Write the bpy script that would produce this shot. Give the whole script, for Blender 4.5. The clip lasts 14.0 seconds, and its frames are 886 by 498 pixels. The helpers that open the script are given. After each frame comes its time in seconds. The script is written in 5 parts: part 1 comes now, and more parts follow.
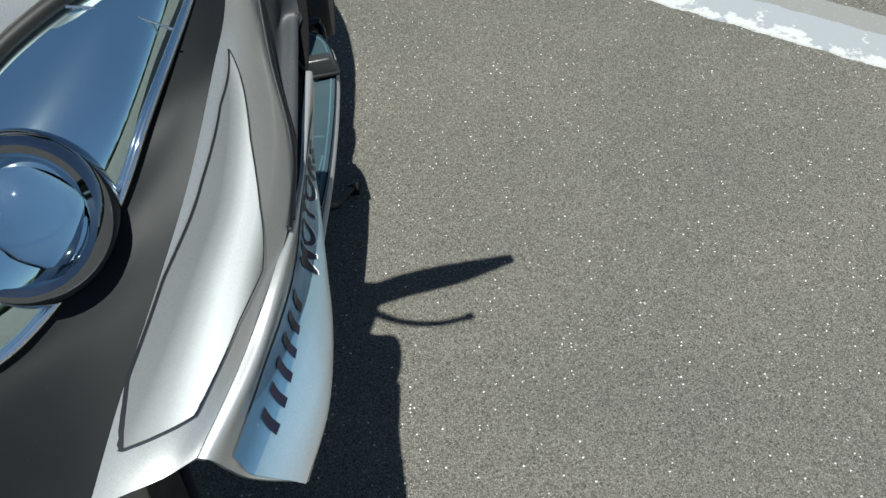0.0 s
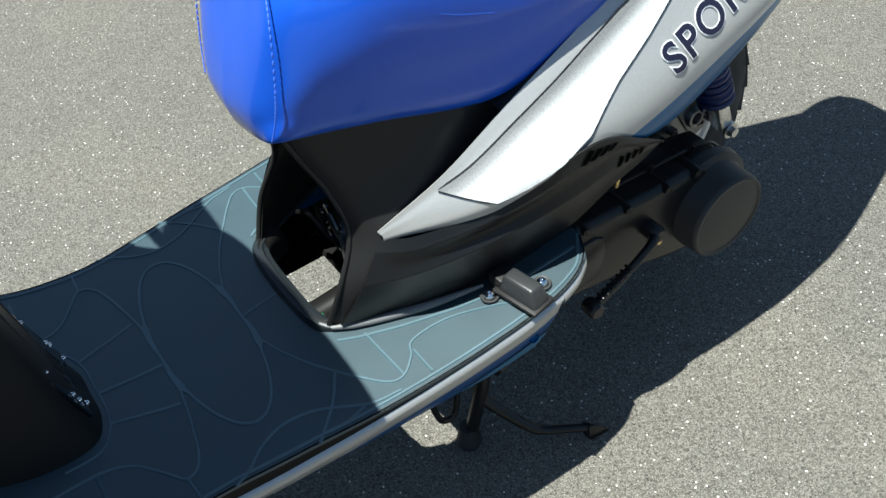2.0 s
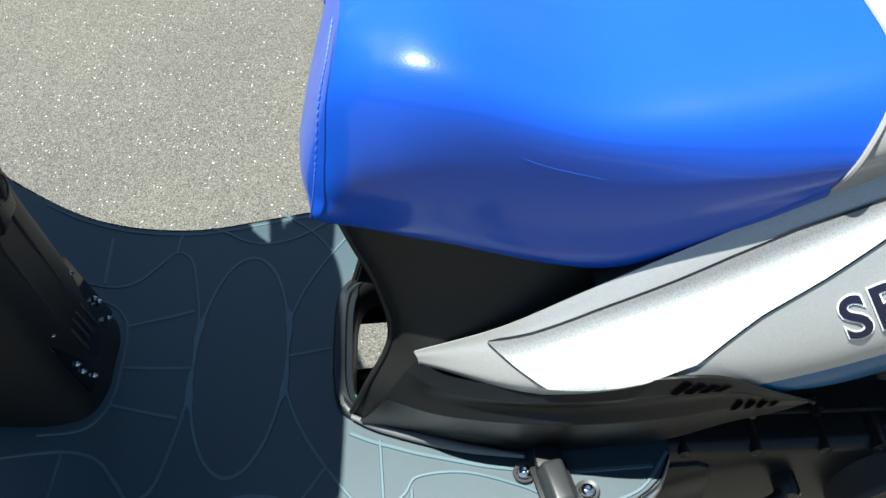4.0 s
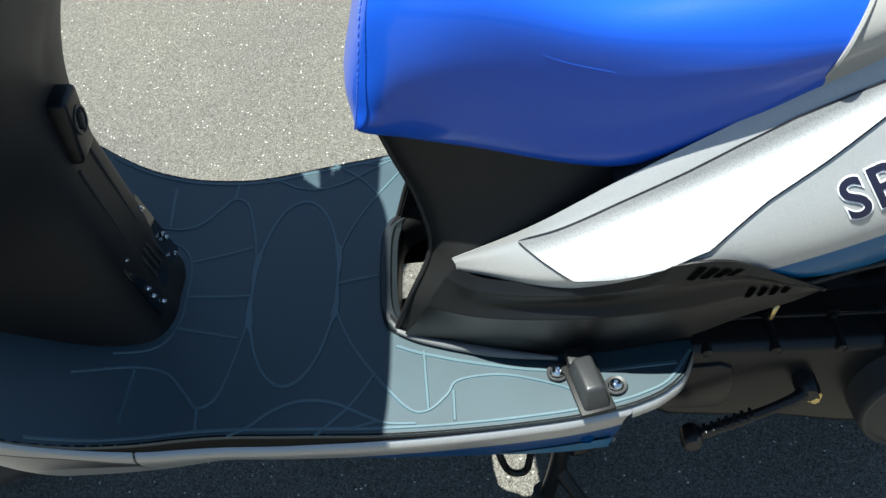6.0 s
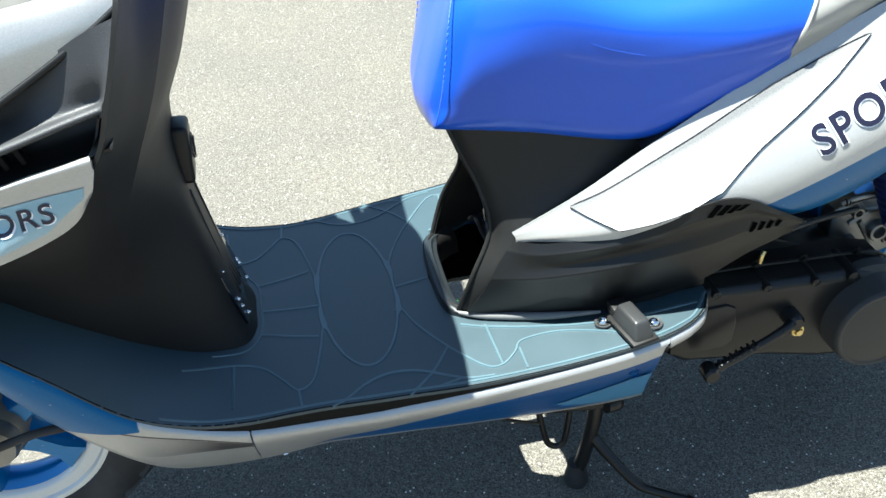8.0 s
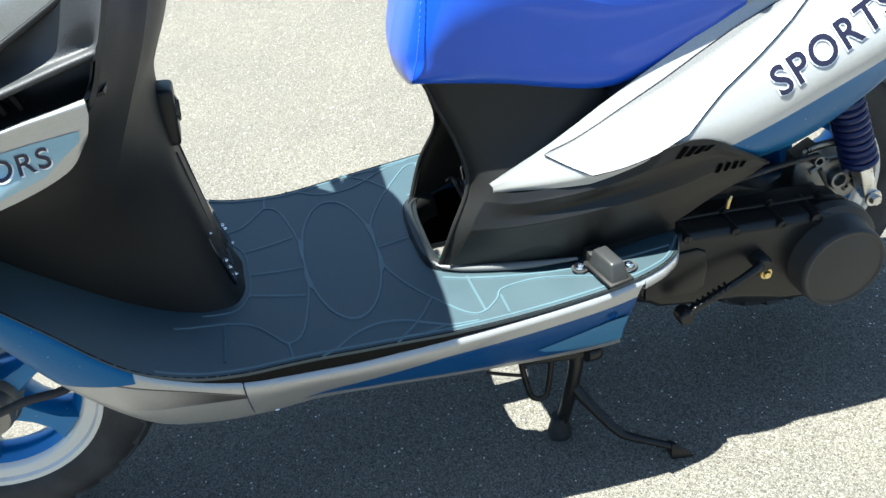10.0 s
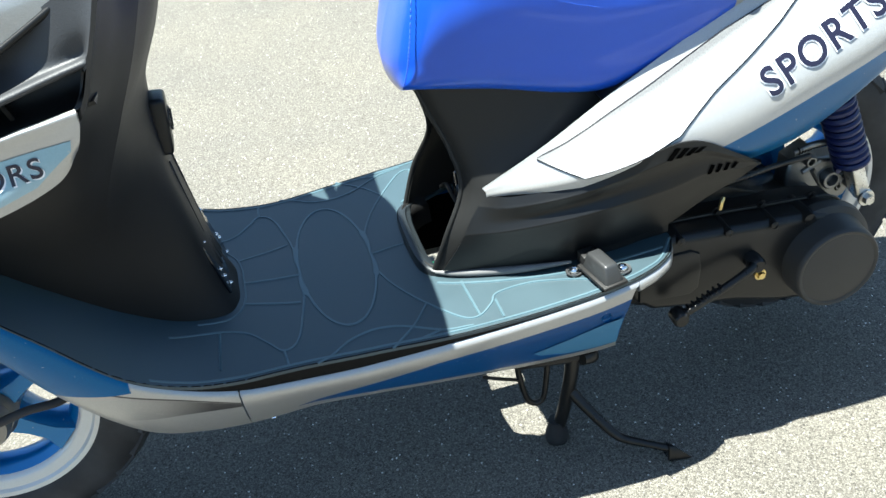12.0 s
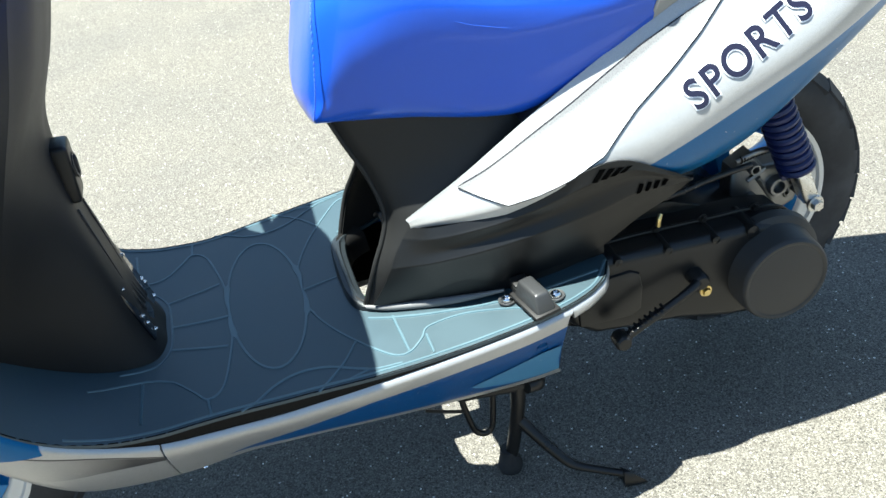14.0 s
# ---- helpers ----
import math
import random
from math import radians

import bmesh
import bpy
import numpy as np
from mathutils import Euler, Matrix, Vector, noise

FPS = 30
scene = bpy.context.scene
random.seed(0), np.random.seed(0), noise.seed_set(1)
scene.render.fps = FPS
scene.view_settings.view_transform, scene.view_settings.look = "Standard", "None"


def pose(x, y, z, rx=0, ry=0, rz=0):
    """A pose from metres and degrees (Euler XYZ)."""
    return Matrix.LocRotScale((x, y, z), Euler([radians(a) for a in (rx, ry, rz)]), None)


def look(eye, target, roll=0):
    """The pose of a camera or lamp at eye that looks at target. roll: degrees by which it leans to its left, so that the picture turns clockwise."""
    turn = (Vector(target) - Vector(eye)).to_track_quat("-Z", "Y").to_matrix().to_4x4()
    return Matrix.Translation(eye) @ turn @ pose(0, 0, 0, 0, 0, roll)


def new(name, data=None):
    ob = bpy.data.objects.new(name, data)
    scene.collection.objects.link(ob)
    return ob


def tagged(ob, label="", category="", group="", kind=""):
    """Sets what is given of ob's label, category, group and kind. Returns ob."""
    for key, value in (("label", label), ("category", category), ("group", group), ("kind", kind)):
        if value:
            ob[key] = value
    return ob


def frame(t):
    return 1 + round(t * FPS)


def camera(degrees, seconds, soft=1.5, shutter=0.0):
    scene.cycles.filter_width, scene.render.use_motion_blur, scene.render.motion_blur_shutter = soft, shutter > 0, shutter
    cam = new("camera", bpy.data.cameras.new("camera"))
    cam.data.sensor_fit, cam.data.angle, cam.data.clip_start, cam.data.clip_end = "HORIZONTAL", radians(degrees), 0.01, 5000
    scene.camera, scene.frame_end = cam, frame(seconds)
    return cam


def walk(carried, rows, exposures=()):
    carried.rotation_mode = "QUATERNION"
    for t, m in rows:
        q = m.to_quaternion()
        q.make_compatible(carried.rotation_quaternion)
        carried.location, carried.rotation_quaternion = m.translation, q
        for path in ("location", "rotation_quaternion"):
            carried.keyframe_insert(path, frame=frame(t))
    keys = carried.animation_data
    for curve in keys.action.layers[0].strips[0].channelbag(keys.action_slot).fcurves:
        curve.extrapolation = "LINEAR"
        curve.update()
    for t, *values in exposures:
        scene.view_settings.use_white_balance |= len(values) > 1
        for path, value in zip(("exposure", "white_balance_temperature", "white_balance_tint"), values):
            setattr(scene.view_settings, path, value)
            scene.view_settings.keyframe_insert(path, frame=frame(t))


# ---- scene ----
cam = camera(50.0, 14.0)
PATH = [
    (0, (-0.859, -0.335, 1.113), (0.507, -0.344, -0.347), -4.0),
    (0.5, (-0.674, -0.484, 1.108), (0.593, -0.205, -0.413), -3.4),
    (1, (-0.501, -0.597, 1.038), (0.665, 0.061, -0.448), -8.4),
    (1.5, (-0.336, -0.713, 1.058), (0.522, 0.411, -0.356), -11.8),
    (2, (-0.15, -0.709, 1.053), (0.553, 0.514, -0.365), -7.2),
    (2.5, (0.025, -0.654, 1.041), (0.486, 0.633, -0.419), -5.8),
    (3, (0.129, -0.597, 1.01), (0.31, 0.726, -0.479), -1.6),
    (3.2, (0.159, -0.58, 1.029), (0.226, 0.766, -0.449), -0.9),
    (5.3, (0.153, -0.636, 1.035), (0.133, 0.773, -0.384), -6.2),
    (5.5, (0.156, -0.662, 1.027), (0.113, 0.74, -0.398), -6.6),
    (6, (0.163, -0.703, 1.016), (0.064, 0.728, -0.377), -8.4),
    (6.5, (0.059, -0.761, 1.043), (0.058, 0.726, -0.294), -5.2),
    (7, (-0.042, -0.85, 1.03), (0.15, 0.647, -0.282), -1.4),
    (7.5, (-0.076, -0.89, 1.025), (0.089, 0.588, -0.312), -3.5),
    (8, (-0.068, -0.934, 1.016), (0.162, 0.676, -0.148), -6.1),
    (8.2, (-0.08, -0.954, 1.003), (0.184, 0.629, -0.191), -4.8),
    (10.5, (-0.097, -1.004, 0.977), (0.197, 0.619, -0.154), -7.7),
    (11, (-0.096, -1.005, 0.976), (0.195, 0.616, -0.159), -8.1),
    (11.5, (-0.096, -1.006, 0.977), (0.214, 0.616, -0.152), -7.7),
    (12, (-0.093, -1.007, 0.976), (0.207, 0.619, -0.149), -7.7),
    (12.5, (-0.094, -1.005, 0.978), (0.211, 0.622, -0.143), -7.3),
    (13, (-0.095, -1.005, 0.978), (0.211, 0.626, -0.139), -7.3),
    (13.5, (-0.086, -1.003, 0.977), (0.224, 0.618, -0.151), -8.2),
    (14, (0.01, -0.979, 0.971), (0.295, 0.652, -0.152), -11.0),
]
walk(cam, [(t, look(eye, target, roll)) for t, eye, target, roll in PATH],
     exposures=[(0, 0.45, 6400, 0), (0.5, 0.45, 6400, 0), (1, 0.64, 6400, 0), (2.5, 1.24, 6400, 0), (5.5, 1.28, 6400, 0), (7.5, 1.78, 6500, 0),
                (8.2, 2.10, 6500, 0), (10.5, 2.09, 6500, 0), (14, 2.12, 6500, 0)])

# ---- light ----
SUN_WAY = Vector((0.25, -0.032, -1.0)).normalized()
world = bpy.data.worlds.new("world")
scene.world = world
world.use_nodes = True
wn = world.node_tree.nodes
sky = wn.new("ShaderNodeTexSky")
sky.sky_type = "NISHITA"
sky.sun_disc = False
sky.altitude, sky.air_density, sky.dust_density, sky.ozone_density = 400.0, 1.0, 0.4, 1.0
sky.sun_elevation = math.asin(-SUN_WAY.z)
sky.sun_rotation = math.atan2(-SUN_WAY.x, -SUN_WAY.y)
wn["Background"].inputs["Strength"].default_value = 0.06
world.node_tree.links.new(sky.outputs["Color"], wn["Background"].inputs["Color"])
sun = new("sun", bpy.data.lights.new("sun", "SUN"))
sun.data.energy = 5.0
sun.data.angle = radians(0.5)
sun.data.color = (1.0, 0.98, 0.965)
sun.matrix_world = look((0, 0, 5), Vector((0, 0, 5)) + SUN_WAY)


# ---- materials ----
class Nodes:
    """A small hand for building node materials."""

    def __init__(self, name):
        self.mat = bpy.data.materials.new(name)
        self.mat.use_nodes = True
        self.tree = self.mat.node_tree
        self.bsdf = self.tree.nodes["Principled BSDF"]
        self.coord = self.tree.nodes.new("ShaderNodeTexCoord").outputs["Object"]

    def put(self, socket, value):
        if isinstance(value, bpy.types.NodeSocket):
            self.tree.links.new(value, socket)
        elif isinstance(value, tuple) and len(value) == 3 and socket.type == "RGBA":
            socket.default_value = (*value, 1.0)
        else:
            socket.default_value = value

    def set(self, **values):
        for key, value in values.items():
            self.put(self.bsdf.inputs[key.replace("_", " ")], value)
        return self

    def noise(self, scale, detail=3.0, rough=0.55, stretch=None):
        n = self.tree.nodes.new("ShaderNodeTexNoise")
        n.inputs["Scale"].default_value, n.inputs["Detail"].default_value, n.inputs["Roughness"].default_value = scale, detail, rough
        src = self.coord
        if stretch:
            m = self.tree.nodes.new("ShaderNodeMapping")
            m.inputs["Scale"].default_value = stretch
            self.put(m.inputs["Vector"], src)
            src = m.outputs["Vector"]
        self.put(n.inputs["Vector"], src)
        return n.outputs["Fac"]

    def cells(self, scale, out="Distance", feature="F1"):
        n = self.tree.nodes.new("ShaderNodeTexVoronoi")
        n.feature = feature
        n.inputs["Scale"].default_value = scale
        self.put(n.inputs["Vector"], self.coord)
        return n.outputs[out]

    def ramp(self, fac, *stops):
        n = self.tree.nodes.new("ShaderNodeValToRGB")
        e = n.color_ramp.elements
        while len(e) < len(stops):
            e.new(0.5)
        for k, (pos, col) in zip(e, stops):
            k.position = pos
            k.color = (*col, 1.0) if isinstance(col, tuple) else (col, col, col, 1.0)
        self.put(n.inputs["Fac"], fac)
        return n.outputs["Color"]

    def math(self, op, a, b=0.0, c=0.0):
        n = self.tree.nodes.new("ShaderNodeMath")
        n.operation = op
        for k, v in enumerate((a, b, c)):
            self.put(n.inputs[k], v)
        return n.outputs[0]

    def mix(self, fac, a, b, blend="MIX"):
        n = self.tree.nodes.new("ShaderNodeMix")
        n.data_type, n.blend_type = "RGBA", blend
        self.put(n.inputs[0], fac)
        self.put(n.inputs[6], a)
        self.put(n.inputs[7], b)
        return n.outputs[2]

    def axes(self):
        n = self.tree.nodes.new("ShaderNodeSeparateXYZ")
        self.put(n.inputs[0], self.coord)
        return n.outputs[0], n.outputs[1], n.outputs[2]

    def bump(self, height, strength=0.3, distance=0.001):
        n = self.tree.nodes.new("ShaderNodeBump")
        n.inputs["Strength"].default_value, n.inputs["Distance"].default_value = strength, distance
        self.put(n.inputs["Height"], height)
        self.put(self.bsdf.inputs["Normal"], n.outputs["Normal"])
        return self


def tint(c, k):
    return tuple(min(1.0, v * k) for v in c)


def plastic(name, colour, rough=0.5, grain=900.0, relief=0.15, dust=0.03, gloss=0.35, ior=1.5):
    """Moulded plastic with a fine leathery grain and a little dust."""
    n = Nodes(name)
    big, fine = n.noise(14, 4), n.noise(grain, 2)
    base = n.mix(n.ramp(big, (0.35, 0.0), (0.75, 1.0)), tint(colour, 0.9), tint(colour, 1.12))
    specks = n.ramp(n.noise(260, 2), (0.70, 0.0), (0.76, 1.0))
    base = n.mix(n.math("MULTIPLY", specks, dust), base, (0.45, 0.43, 0.4))
    n.set(Base_Color=base, Roughness=n.math("MULTIPLY_ADD", big, 0.16, rough - 0.08), Specular_IOR_Level=gloss, IOR=ior)
    n.bump(fine, relief, 0.0006)
    return n.mat


def metal(name, colour, rough=0.25, wear=0.1):
    n = Nodes(name)
    big, fine = n.noise(20, 4), n.noise(300, 2)
    n.set(Base_Color=n.mix(big, tint(colour, 0.85), tint(colour, 1.1)), Metallic=1.0,
          Roughness=n.math("MULTIPLY_ADD", fine, wear, rough - wear / 2))
    return n.mat


def paint_coat(n, colour, flake=0.25, metallic=0.55, rough=0.32, coat=0.4, gloss=0.5):
    """Metallic car paint: flakes under a clear coat, with dust specks."""
    fl = n.cells(2600, "Color")
    sep = n.tree.nodes.new("ShaderNodeSeparateColor")
    n.put(sep.inputs[0], fl)
    lum = n.math("MULTIPLY_ADD", sep.outputs[0], flake, 1.0 - flake / 2)
    mul = n.mix(1.0, colour, (1, 1, 1), "MULTIPLY")
    both = n.tree.nodes.new("ShaderNodeVectorMath")
    both.operation = "SCALE"
    n.put(both.inputs[0], mul)
    n.put(both.inputs["Scale"], lum)
    dust = n.math("MULTIPLY", n.ramp(n.noise(170, 2), (0.72, 0.0), (0.75, 1.0)), 0.45)
    base = n.mix(dust, both.outputs[0], (0.55, 0.53, 0.5))
    n.set(Base_Color=base, Metallic=metallic, Roughness=n.math("MULTIPLY_ADD", n.noise(9, 3), 0.1, rough - 0.05),
          Coat_Weight=coat, Coat_Roughness=0.05, Specular_IOR_Level=gloss)
    return n.mat


SILVER_C, BLUE_C = (0.430, 0.426, 0.418), (0.001, 0.098, 0.250)
# the blue paint again, with the shade on the downward flank mixed in
SHADED_BLUE_C = (0.001, 0.058, 0.200)


def above(n, x0, z0, x1, z1):
    """1 where a surface lies above the line through two places of the side view, with a crisp edge."""
    x, _, z = n.axes()
    slope = (z1 - z0) / (x1 - x0)
    line = n.math("MULTIPLY_ADD", x, slope, z0 - slope * x0)
    return n.math("MULTIPLY_ADD", n.math("SUBTRACT", z, line), 900.0, 0.5)


def clamp01(n, v):
    r = n.tree.nodes.new("ShaderNodeClamp")
    n.put(r.inputs[0], v)
    return r.outputs[0]


def silver_paint():
    return paint_coat(Nodes("silver_paint"), SILVER_C)


def blue_paint():
    return paint_coat(Nodes("blue_paint"), BLUE_C, 0.3, 0.1, 0.34, 0.2)


def tail_paint():
    """Silver side panel whose lower flank is sprayed blue."""
    n = Nodes("tail_paint")
    f = clamp01(n, above(n, 0.390, 0.4495, 0.580, 0.5225))
    return paint_coat(n, n.mix(f, BLUE_C, SILVER_C), 0.25, n.math("MULTIPLY_ADD", f, 0.33, 0.05), 0.34, 0.10, 0.4)


def sill_paint():
    """Silver sill with a long blue wedge that widens to the rear; its blue is darkened for shade."""
    n = Nodes("sill_paint")
    low = clamp01(n, above(n, -0.018, 0.2135, 0.272, 0.1935))
    a = clamp01(n, above(n, -0.0636, 0.2396, 0.0226, 0.2625))
    b = clamp01(n, above(n, 0.0226, 0.2645, 0.2527, 0.2920))
    under = n.math("MULTIPLY", n.math("SUBTRACT", 1.0, a), n.math("SUBTRACT", 1.0, b))
    inside = n.math("MULTIPLY", low, under)
    return paint_coat(n, n.mix(inside, SILVER_C, SHADED_BLUE_C), 0.25, n.math("MULTIPLY_ADD", inside, -0.55, 0.6), 0.36, 0.0, 0.2)


def nose_sill_paint():
    """Front of the sill: blue above, silver swoosh below that darkens to a point."""
    n = Nodes("nose_sill_paint")
    blue = n.math("MULTIPLY", clamp01(n, above(n, -0.369, 0.352, -0.294, 0.343)), n.math("SUBTRACT", 1.0, clamp01(n, n.math("MULTIPLY_ADD", n.axes()[0], 900.0, 260.0))))
    low = clamp01(n, above(n, -0.322, 0.300, -0.186, 0.268))
    high = clamp01(n, above(n, -0.295, 0.337, -0.186, 0.273))
    line = n.math("MULTIPLY", high, n.math("SUBTRACT", 1.0, clamp01(n, above(n, -0.295, 0.3395, -0.186, 0.2755))))
    fade = n.ramp(n.math("MULTIPLY_ADD", n.axes()[0], 8.0, 2.5), (0.0, 0.0), (0.35, 0.4), (0.75, 1.0))
    dark = n.math("MAXIMUM", n.math("MULTIPLY", n.math("MULTIPLY", low, n.math("SUBTRACT", 1.0, high)), fade), line)
    c = n.mix(n.math("MULTIPLY", dark, 0.9), SILVER_C, (0.03, 0.03, 0.035))
    return paint_coat(n, n.mix(blue, c, BLUE_C), 0.25, n.math("MULTIPLY_ADD", blue, -0.55, 0.6), 0.36, 0.0, 0.2)


def wing_film():
    """Printed film: a blue band along the upper edge, below it pale blue that fades into silver."""
    n = Nodes("wing_film")
    x, _, z = n.axes()
    d = n.math("SUBTRACT", n.math("MULTIPLY_ADD", x, 0.06, 0.645), z)
    c = n.ramp(n.math("MULTIPLY", d, 22.0), (0.0, (0.12, 0.27, 0.46)), (0.30, (0.16, 0.32, 0.50)), (0.32, (0.30, 0.44, 0.55)), (0.60, (0.38, 0.47, 0.53)), (0.90, SILVER_C))
    pale = n.ramp(n.math("MULTIPLY", d, 18.0), (0.0, (0.22, 0.38, 0.50)), (0.5, (0.32, 0.46, 0.54)), (0.95, SILVER_C))
    c = n.mix(n.ramp(n.math("MULTIPLY_ADD", x, 8.0, 3.7), (0.0, 0.0), (1.0, 1.0)), c, pale)
    return paint_coat(n, c, 0.2, 0.5, 0.32, 0.35)


def decal_foil(name, x0, z0, x1, z1, depth, stops, dotted):
    """Pale silver foil with a dot weave; its edge fade is part print, part painted reflection of the curve."""
    n = Nodes(name)
    x, _, z = n.axes()
    slope = (z1 - z0) / (x1 - x0)
    d = n.math("SUBTRACT", n.math("MULTIPLY_ADD", x, slope, z0 - slope * x0), z)
    fade = n.ramp(n.math("DIVIDE", d, depth), *stops)
    dots = n.ramp(n.cells(620), (0.15, dotted), (0.55, 1.0))
    c = n.mix(1.0, fade, dots, "MULTIPLY")
    n.set(Base_Color=n.mix(1.0, c, (0.86, 0.86, 0.85), "MULTIPLY"), Metallic=0.12, Roughness=0.34, Coat_Weight=0.4, Coat_Roughness=0.08)
    return n.mat


def vinyl(name, colour, rough=0.34):
    n = Nodes(name)
    big, fine = n.noise(7, 3), n.cells(700)
    n.set(Base_Color=n.mix(big, tint(colour, 0.92), tint(colour, 1.08)), Roughness=n.math("MULTIPLY_ADD", big, 0.08, rough - 0.04),
          Specular_IOR_Level=0.25, Coat_Weight=0.5, Coat_Roughness=0.11)
    n.bump(fine, 0.10, 0.0004)
    return n.mat


def rubber(name="tyre_rubber", colour=(0.022, 0.022, 0.023)):
    n = Nodes(name)
    big = n.noise(18, 4)
    n.set(Base_Color=n.mix(n.ramp(big, (0.4, 0.0), (0.8, 1.0)), colour, tint(colour, 2.6)), Roughness=0.72)
    n.bump(n.noise(500, 2), 0.25, 0.0006)
    return n.mat


def asphalt():
    """Aged asphalt: grey binder, worn pale aggregate, bright chips, dark stains."""
    n = Nodes("asphalt")
    stones = n.cells(290, "Color")
    sep = n.tree.nodes.new("ShaderNodeSeparateColor")
    n.put(sep.inputs[0], stones)
    dist = n.cells(290)
    small = n.cells(640, "Color")
    sep2 = n.tree.nodes.new("ShaderNodeSeparateColor")
    n.put(sep2.inputs[0], small)
    grit = n.ramp(sep2.outputs[0], (0.0, (0.072, 0.067, 0.058)), (0.5, (0.127, 0.120, 0.105)), (1.0, (0.215, 0.203, 0.180)))
    stone = n.ramp(sep.outputs[1], (0.0, (0.082, 0.077, 0.067)), (0.5, (0.158, 0.150, 0.132)), (1.0, (0.270, 0.256, 0.228)))
    worn = n.ramp(sep.outputs[0], (0.35, 0.0), (0.55, 1.0))
    shape = n.ramp(dist, (0.32, 1.0), (0.52, 0.0))
    c = n.mix(n.math("MULTIPLY", worn, shape), grit, stone)
    chips = n.cells(165, "Color")
    sep3 = n.tree.nodes.new("ShaderNodeSeparateColor")
    n.put(sep3.inputs[0], chips)
    chip = n.math("MULTIPLY", n.ramp(sep3.outputs[0], (0.83, 0.0), (0.84, 1.0)), n.ramp(n.cells(165), (0.20, 1.0), (0.25, 0.0)))
    c = n.mix(chip, c, n.ramp(sep3.outputs[1], (0.0, (0.42, 0.40, 0.36)), (1.0, (0.88, 0.86, 0.82))))
    flint = n.cells(74, "Color")
    sep4 = n.tree.nodes.new("ShaderNodeSeparateColor")
    n.put(sep4.inputs[0], flint)
    big_chip = n.math("MULTIPLY", n.ramp(sep4.outputs[0], (0.93, 0.0), (0.935, 1.0)), n.ramp(n.math("MULTIPLY_ADD", n.noise(420, 2), 0.16, n.cells(74)), (0.20, 1.0), (0.24, 0.0)))
    c = n.mix(big_chip, c, n.ramp(sep4.outputs[1], (0.0, (0.26, 0.25, 0.22)), (1.0, (0.52, 0.50, 0.46))))
    pits = n.math("MULTIPLY", n.ramp(sep3.outputs[2], (0.80, 0.0), (0.81, 1.0)), n.ramp(n.cells(165), (0.20, 1.0), (0.32, 0.0)))
    c = n.mix(n.math("MULTIPLY", pits, 0.7), c, (0.035, 0.034, 0.033))
    big = n.noise(2.2, 5)
    mid = n.noise(16, 4)
    c = n.mix(n.ramp(big, (0.3, 0.0), (0.72, 1.0)), n.mix(1.0, c, (0.86, 0.86, 0.87), "MULTIPLY"), n.mix(1.0, c, (1.06, 1.04, 1.0), "MULTIPLY"))
    stain = n.math("MULTIPLY", n.ramp(n.noise(5.5, 2), (0.70, 0.0), (0.76, 1.0)), 0.28)
    c = n.mix(stain, c, (0.05, 0.045, 0.04))
    h = n.math("ADD", n.math("MULTIPLY", shape, worn), n.math("MULTIPLY", mid, 0.6))
    h = n.math("ADD", h, n.math("MULTIPLY", sep2.outputs[1], 0.5))
    n.set(Base_Color=c, Roughness=n.math("MULTIPLY_ADD", sep.outputs[2], 0.3, 0.6), Specular_IOR_Level=0.14)
    n.bump(h, 0.75, 0.0016)
    return n.mat


def worn_paint(name, film, flakes):
    """White road paint worn down to a smooth grey film, with bright flakes left."""
    n = Nodes(name)
    x, y, _ = n.axes()
    across = n.math("ADD", n.math("MULTIPLY", n.math("SUBTRACT", x, 0.30), 0.805), n.math("MULTIPLY", n.math("ADD", y, 1.55), -0.593))
    near = n.ramp(n.math("MULTIPLY", across, 8.0), (0.0, 0.20), (0.20, 0.12), (0.38, -0.0), (1.0, 0.0))
    f = n.ramp(n.math("ADD", n.noise(22, 5, 0.7), near), (0.60, 0.0), (0.64, 1.0))
    c = n.mix(f, film, flakes)
    c = n.mix(n.ramp(n.noise(240, 3), (0.62, 0.0), (0.7, 1.0)), c, (0.3, 0.3, 0.3))
    n.set(Base_Color=c, Roughness=0.6)
    n.bump(n.noise(200, 3), 0.3, 0.001)
    return n.mat


def glass(name, colour=(1, 1, 1), rough=0.02):
    n = Nodes(name)
    n.set(Base_Color=colour, Roughness=rough, Transmission_Weight=1.0, IOR=1.5)
    return n.mat


def flat(name, colour, rough=0.5):
    n = Nodes(name)
    n.set(Base_Color=n.mix(n.noise(60, 3), tint(colour, 0.88), tint(colour, 1.1)), Roughness=rough)
    return n.mat


M_SILVER, M_BLUE, M_TAIL, M_SILL, M_NOSE = silver_paint(), blue_paint(), tail_paint(), sill_paint(), nose_sill_paint()
M_FOIL, M_FOIL_FRONT = decal_foil("tail_foil", .22, .4695, .45, .5825, .066, ((0.0, 0.26), (0.08, 0.42), (0.22, 0.93), (0.75, 0.97), (1.0, 0.72)), 0.75), \
    decal_foil("front_foil", -.566, .657, -.354, .778, .043, ((0.0, 0.22), (0.16, 0.42), (0.38, 0.95), (0.60, 0.97), (0.85, 0.55), (1.0, 0.34)), 0.93)
M_LINE, M_INK = flat("black_outline", (0.015, 0.015, 0.018), 0.4), flat("dark_navy_print", (0.012, 0.012, 0.03), 0.35)
M_WHITE, M_BAND = flat("white_print", (0.82, 0.82, 0.84), 0.35), paint_coat(Nodes("pale_blue_film"), (0.060, 0.200, 0.36), 0.15, 0.05, 0.35, 0.0, 0.3)
M_FILM = wing_film()
M_BLACK = plastic("black_plastic", (0.0140, 0.0134, 0.0130), 0.52, 900, 0.15, 0.03, 0.32)
